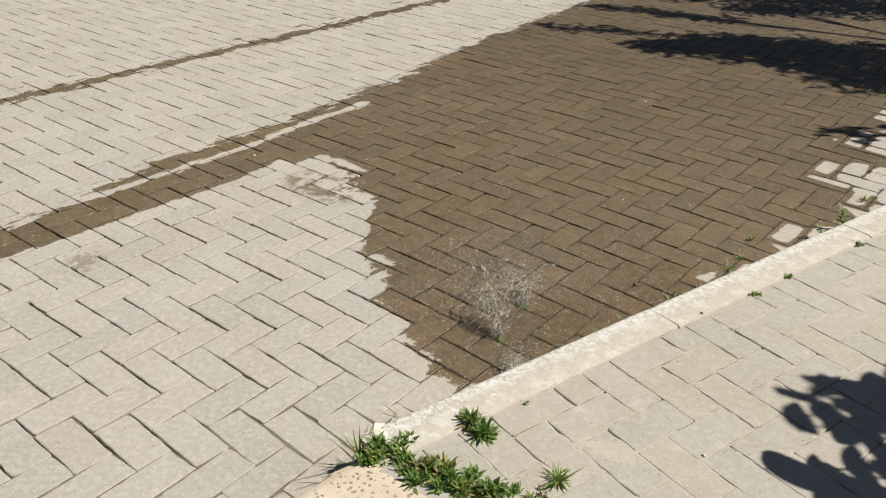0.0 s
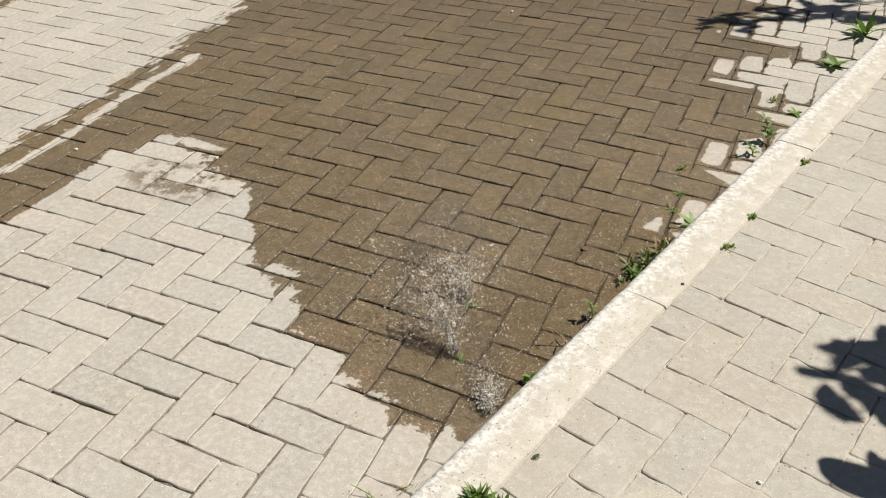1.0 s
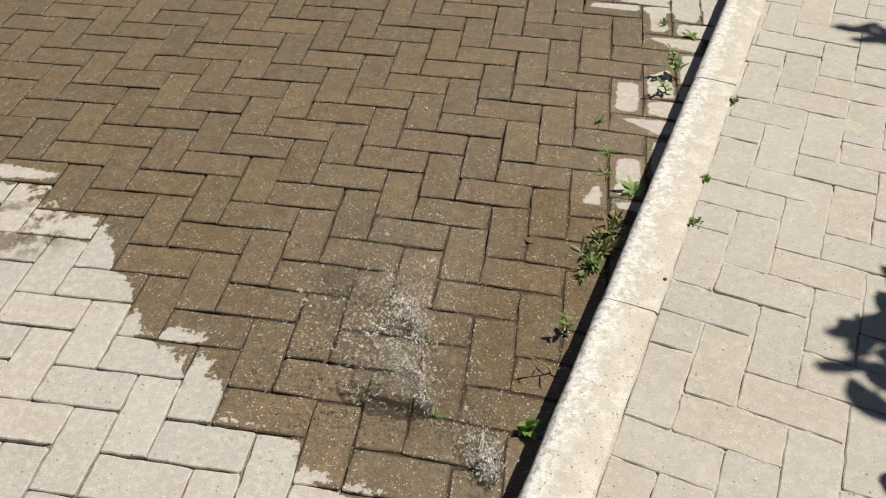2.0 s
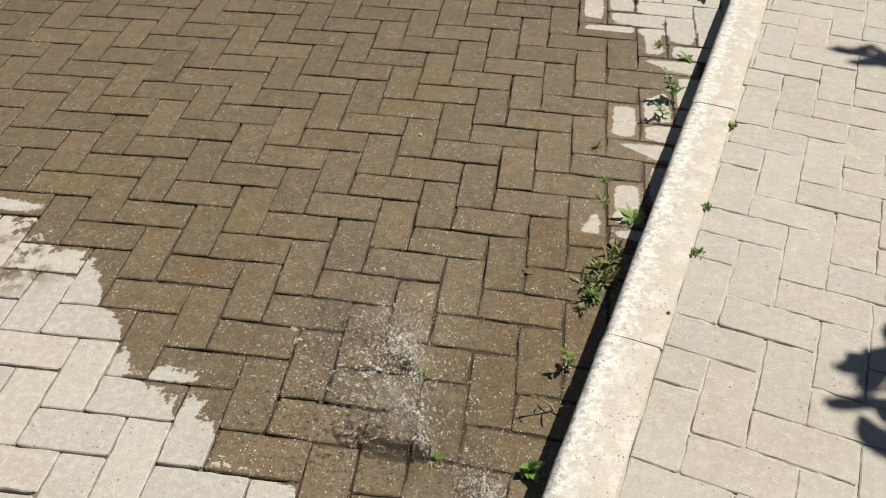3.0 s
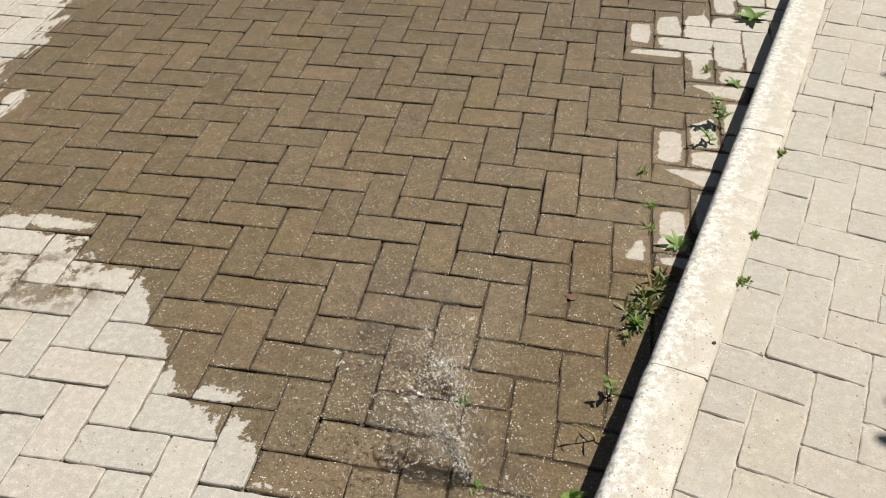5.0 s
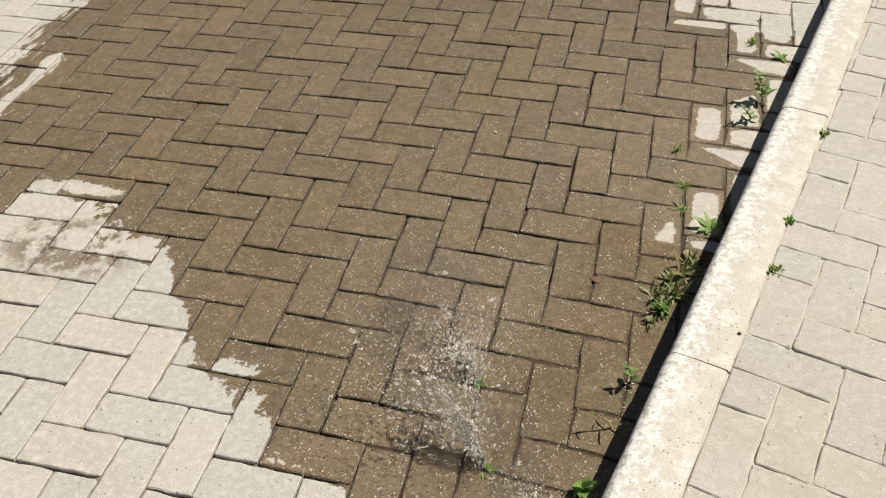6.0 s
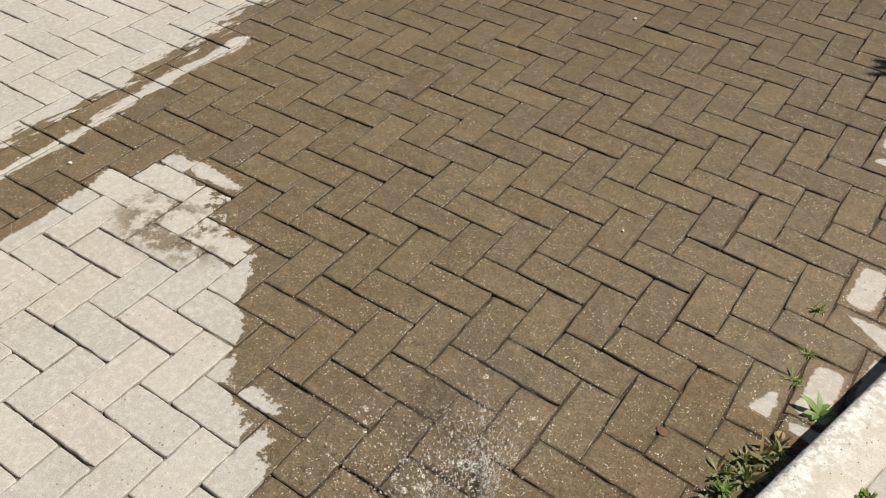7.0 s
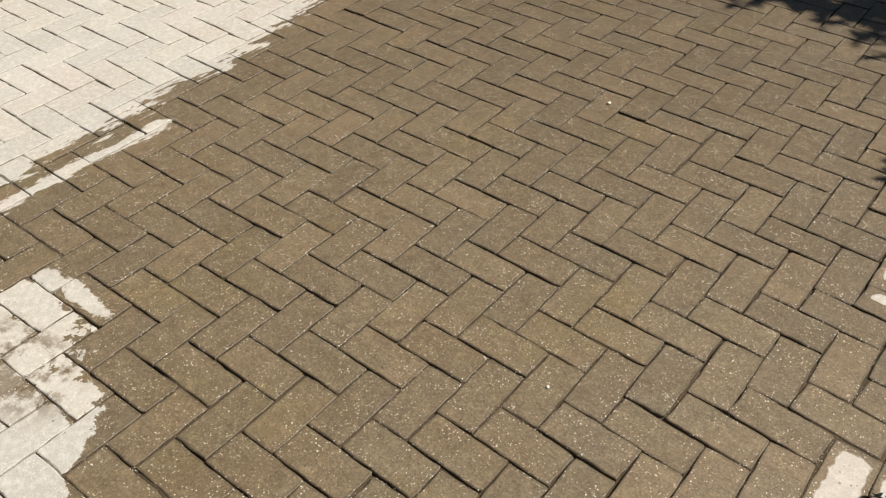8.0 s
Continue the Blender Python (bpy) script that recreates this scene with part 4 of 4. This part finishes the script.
fallen_leaf((-1.205, 2.39, 0.001), 0.034, 160, mat_straw_leaf, "small reddish fallen leaf on wet pavers")
fallen_leaf((-0.985, 2.52, 0.003), 0.050, 40, mat_straw_leaf, "dry brown fallen leaf among weeds at the kerb")
fallen_leaf((-1.005, 2.55, 0.004), 0.035, 250, mat_straw, "dry brown fallen leaf among weeds at the kerb")
fallen_leaf((-1.03, 1.36, WALK_TOP + 0.003), 0.030, 300, mat_straw, "dry curled leaf beside the kerb")
fallen_leaf((-1.07, 5.19, 0.003), 0.075, 200, mat_pale_leaf, "pale yellowish fallen leaf on the road")
for x, y, r in ((-2.157, 4.13, 0.008), (-3.06, 2.22, 0.007), (-2.73, 1.68, 0.006), (-1.60, 2.95, 0.005), (-0.62, 1.62, 0.005)):
    z = WALK_TOP if x > -0.9 else 0.0
    lump("pebble", (x, y, z + r * 0.45), (r, r * 0.75, r * 0.6), mat_white, rng, "small whitish pebble lying on the pavers", "pebble", x * 7)


# ---------------------------------------------------------------- the tree and the shrub that shade the ground
def leaf_cloud(spots, length, wide, mat, rng, name="crown"):
    verts, faces = [], []
    for p in spots:
        v, f = blade(length * rng.uniform(0.7, 1.2), wide * rng.uniform(0.8, 1.2), rng.uniform(0.2, 0.8), 2)
        m = Matrix.Translation(p) @ pose(0, 0, 0, rng.uniform(-50, 50), rng.uniform(-40, 40), rng.uniform(0, 360))
        b = len(verts)
        verts += [tuple(m @ Vector(q)) for q in v]
        faces += [tuple(i + b for i in q) for q in f]
    return mesh_of(name, verts, faces, mat, True)


def over(x, y, h, base=0.0):
    """The place h metres up whose shadow falls on (x, y) at the height base."""
    return Vector((x - SHADOW.x * h, y - SHADOW.y * h, base + h))


def tree(place, height, seed):
    """A small street tree whose crown reaches over the road in a few broad tiers with gaps between them."""
    rng = random.Random(seed)
    ob = thing("tree", "small leafy street tree beside the road", "tree", place)
    foot = Vector(place)
    part("trunk", stem_mesh([(0, 0, -0.2), (0.03, 0.02, height * 0.3), (-0.02, 0.05, height * 0.55), (0, 0, height * 0.8)], 0.085, 0.04, mat_bark, 10), ob)
    # tiers: clumps, from x, y to x, y on the ground below the sun, half depth at both ends, spread of a clump, leaves
    tiers = ((17, -2.55, 5.50, -1.55, 5.85, 0.20, 0.42, 0.095, 150), (12, -1.55, 5.75, -0.65, 5.75, 0.40, 0.50, 0.10, 150),
             (7, -2.75, 5.20, -2.35, 5.40, 0.03, 0.10, 0.06, 60), (9, -3.62, 5.96, -2.62, 6.24, 0.02, 0.05, 0.042, 34),
             (6, -3.55, 5.12, -2.90, 5.48, 0.02, 0.06, 0.045, 16), (26, -3.3, 7.25, -1.0, 8.3, 0.45, 0.85, 0.13, 190),
             (5, -2.75, 6.72, -2.35, 6.95, 0.06, 0.10, 0.07, 80))
    spots = []
    for count, x0, y0, x1, y1, d0, d1, spread, leaves in tiers:
        fork = Vector((0, 0, height * rng.uniform(0.45, 0.7)))
        middle = over((x0 + x1) / 2, (y0 + y1) / 2, height * 0.86) - foot
        bend = fork.lerp(middle, 0.45) + Vector((rng.gauss(0, 0.08), rng.gauss(0, 0.08), 0.16))
        part("bough", stem_mesh([tuple(fork), tuple(fork.lerp(bend, 0.5) + Vector((0, 0, 0.05))), tuple(bend), tuple(bend.lerp(middle, 0.55)), tuple(middle)], 0.032, 0.011, mat_bark, 8), ob)
        for k in range(count):
            f = (k + 0.5) / count
            side = (0.618 * k) % 1.0 * 2 - 1
            c = over(x0 + (x1 - x0) * f, y0 + (y1 - y0) * f + side * (d0 + (d1 - d0) * f), height * 0.9 + rng.gauss(0, 0.12)) - foot
            part("limb", stem_mesh([tuple(bend.lerp(middle, (0.1, 0.4, 0.7)[k % 3])), tuple(bend.lerp(middle, 0.55).lerp(c, 0.5) + Vector((rng.gauss(0, 0.05), rng.gauss(0, 0.05), 0.03))), tuple(c)], 0.010, 0.003, mat_bark, 5), ob)
            for j in range(leaves):
                spots.append(c + Vector((rng.gauss(0, spread * 1.25), rng.gauss(0, spread), rng.gauss(0, 0.10))))
    part("crown", leaf_cloud(spots, 0.085, 0.024, mat_crown, rng), ob)


tree((0.80, 7.60, WALK_TOP), 2.85, 3)


def shrub(place, seed, sprays, label="broad-leaved green shrub on the pavement's far side"):
    """A broad-leaved shrub. sprays: a leaf group's middle on the ground below the sun, height, way of the leaves in degrees, leaves, length, half width, looseness."""
    rng = random.Random(seed)
    ob = thing("shrub", label, "shrub", place)
    foot = Vector(place)
    for gx, gy, h, way, count, length, wide, loose in sprays:
        end = over(gx, gy, h, WALK_TOP) - foot
        part("branch", stem_mesh([(0, 0, 0), (end.x * 0.3, end.y * 0.3, end.z * 0.62), tuple(end)], 0.012, 0.003, mat_bark, 6), ob)
        for k in range(count):
            v, f = blade(length * (1.0 if k == 0 else rng.uniform(0.75, 1.15)), wide * (1.0 if k == 0 else rng.uniform(0.8, 1.15)), 0.9, 9, 0.10, 0.55)
            leaf = part("leaf", mesh_of("leaf", v, f, mat_crown, True), ob)
            fan = 0.0 if k == 0 else rng.gauss(0, 22 + 300 * loose)
            aim = radians(way + fan)
            start = end + Vector((-math.cos(aim) * length * 0.5 + rng.gauss(0, loose), -math.sin(aim) * length * 0.5 + rng.gauss(0, loose), rng.gauss(0, loose)))
            leaf.matrix_basis = Matrix.Translation(start) @ pose(0, 0, 0, 0, 0, way + fan) @ pose(0, 0, 0, rng.uniform(-12, 12) if k else 0, rng.uniform(-8, 12) if k else 4, 0)


shrub((0.75, 2.75, WALK_TOP), 8, [
    (-0.445, 1.725, 0.75, 176, 1, 0.21, 0.044, 0.0), (-0.36, 1.76, 0.8, 160, 3, 0.17, 0.035, 0.01), (-0.385, 1.93, 0.95, 250, 1, 0.15, 0.032, 0.0),
    (-0.485, 2.115, 1.15, 195, 2, 0.17, 0.034, 0.006), (-0.405, 2.19, 1.15, 125, 3, 0.17, 0.036, 0.012), (-0.40, 2.07, 1.2, 190, 6, 0.14, 0.030, 0.025),
    (-0.555, 2.00, 1.5, 190, 3, 0.13, 0.016, 0.010), (-0.50, 1.93, 1.3, 130, 3, 0.14, 0.024, 0.008), (-0.475, 1.895, 1.3, 310, 1, 0.09, 0.022, 0.0),
    (-0.44, 1.97, 1.3, 150, 4, 0.12, 0.022, 0.018), (-0.43, 2.13, 1.3, 170, 7, 0.14, 0.030, 0.024), (-0.52, 2.05, 1.7, 200, 4, 0.11, 0.016, 0.022), (-0.33, 2.12, 1.1, 200, 10, 0.17, 0.034, 0.04), (-0.29, 1.90, 1.0, 170, 8, 0.16, 0.034, 0.035),
    (-0.24, 1.74, 0.9, 180, 8, 0.17, 0.036, 0.04), (-0.22, 2.28, 1.2, 150, 9, 0.17, 0.034, 0.05), (-0.36, 2.26, 1.2, 140, 4, 0.16, 0.030, 0.02)])
shrub((0.95, 3.95, WALK_TOP), 9, [
    (-0.28, 3.475, 2.3, 170, 3, 0.15, 0.020, 0.012), (-0.27, 3.41, 2.3, 185, 3, 0.15, 0.020, 0.012), (-0.17, 3.40, 2.2, 175, 6, 0.15, 0.026, 0.02),
    (-0.05, 3.38, 1.6, 180, 8, 0.15, 0.028, 0.04), (0.10, 3.50, 1.6, 150, 8, 0.15, 0.028, 0.05)])
# unseen shrub, added to cast a tree branch's streak of shade on the road
shrub((0.75, 6.20, WALK_TOP), 12, [
    (-1.18, 4.45, 1.75, 200, 7, 0.12, 0.020, 0.030), (-1.04, 4.53, 1.80, 215, 14, 0.13, 0.022, 0.045), (-0.90, 4.66, 1.85, 215, 16, 0.13, 0.022, 0.05),
    (-0.76, 4.82, 1.9, 220, 16, 0.14, 0.024, 0.055), (-0.60, 4.80, 1.9, 200, 16, 0.14, 0.024, 0.06)])

# ---------------------------------------------------------------- the pavers, laid last
ROAD_CUT = (ACROSS.x, ACROSS.y, FRONT_D - 0.004)
lay(road, list(herringbone(1.7, 0.104, (-0.0027, -0.0195), -2, -9.0, 1.2, k0.y, 9.6, drift)), 0.104, 0.0047, 0.0, [ROAD_CUT, (-1, 0, 8.98), (0, -1, -k0.y - 0.02), (0, 1, 9.5)],
    lambda x, y: math.hypot((x + 1.75) * 1.05, y - 2.45) < 1.36, mat_road, mat_road_rest, 21, 0.0005)
WALK_CUT = (-ACROSS.x, -ACROSS.y, -(FRONT_D + KERB_WIDE + 0.0015))
lay(pavement, [p for p in herringbone(-14.0, 0.1013, (0.0245, -0.0177), 0, -3.0, 4.6, -3.6, 11.2, widen) if not (p[0] < -0.5 and 0.2 < p[1] < 1.075)],
    0.1013, 0.0030, WALK_TOP, [WALK_CUT, (ACROSS.x, ACROSS.y, FRONT_D + 2.58), (-ALONG.x, -ALONG.y, 5.18 - ALONG.dot(FRONT)), (ALONG.x, ALONG.y, 8.98 + ALONG.dot(FRONT))],
    lambda x, y: x < 0.75 and 1.0 < y < 4.3 and x < 0.35 + 0.24 * (y - 2), mat_walk, mat_walk_rest, 22, 0.0005)
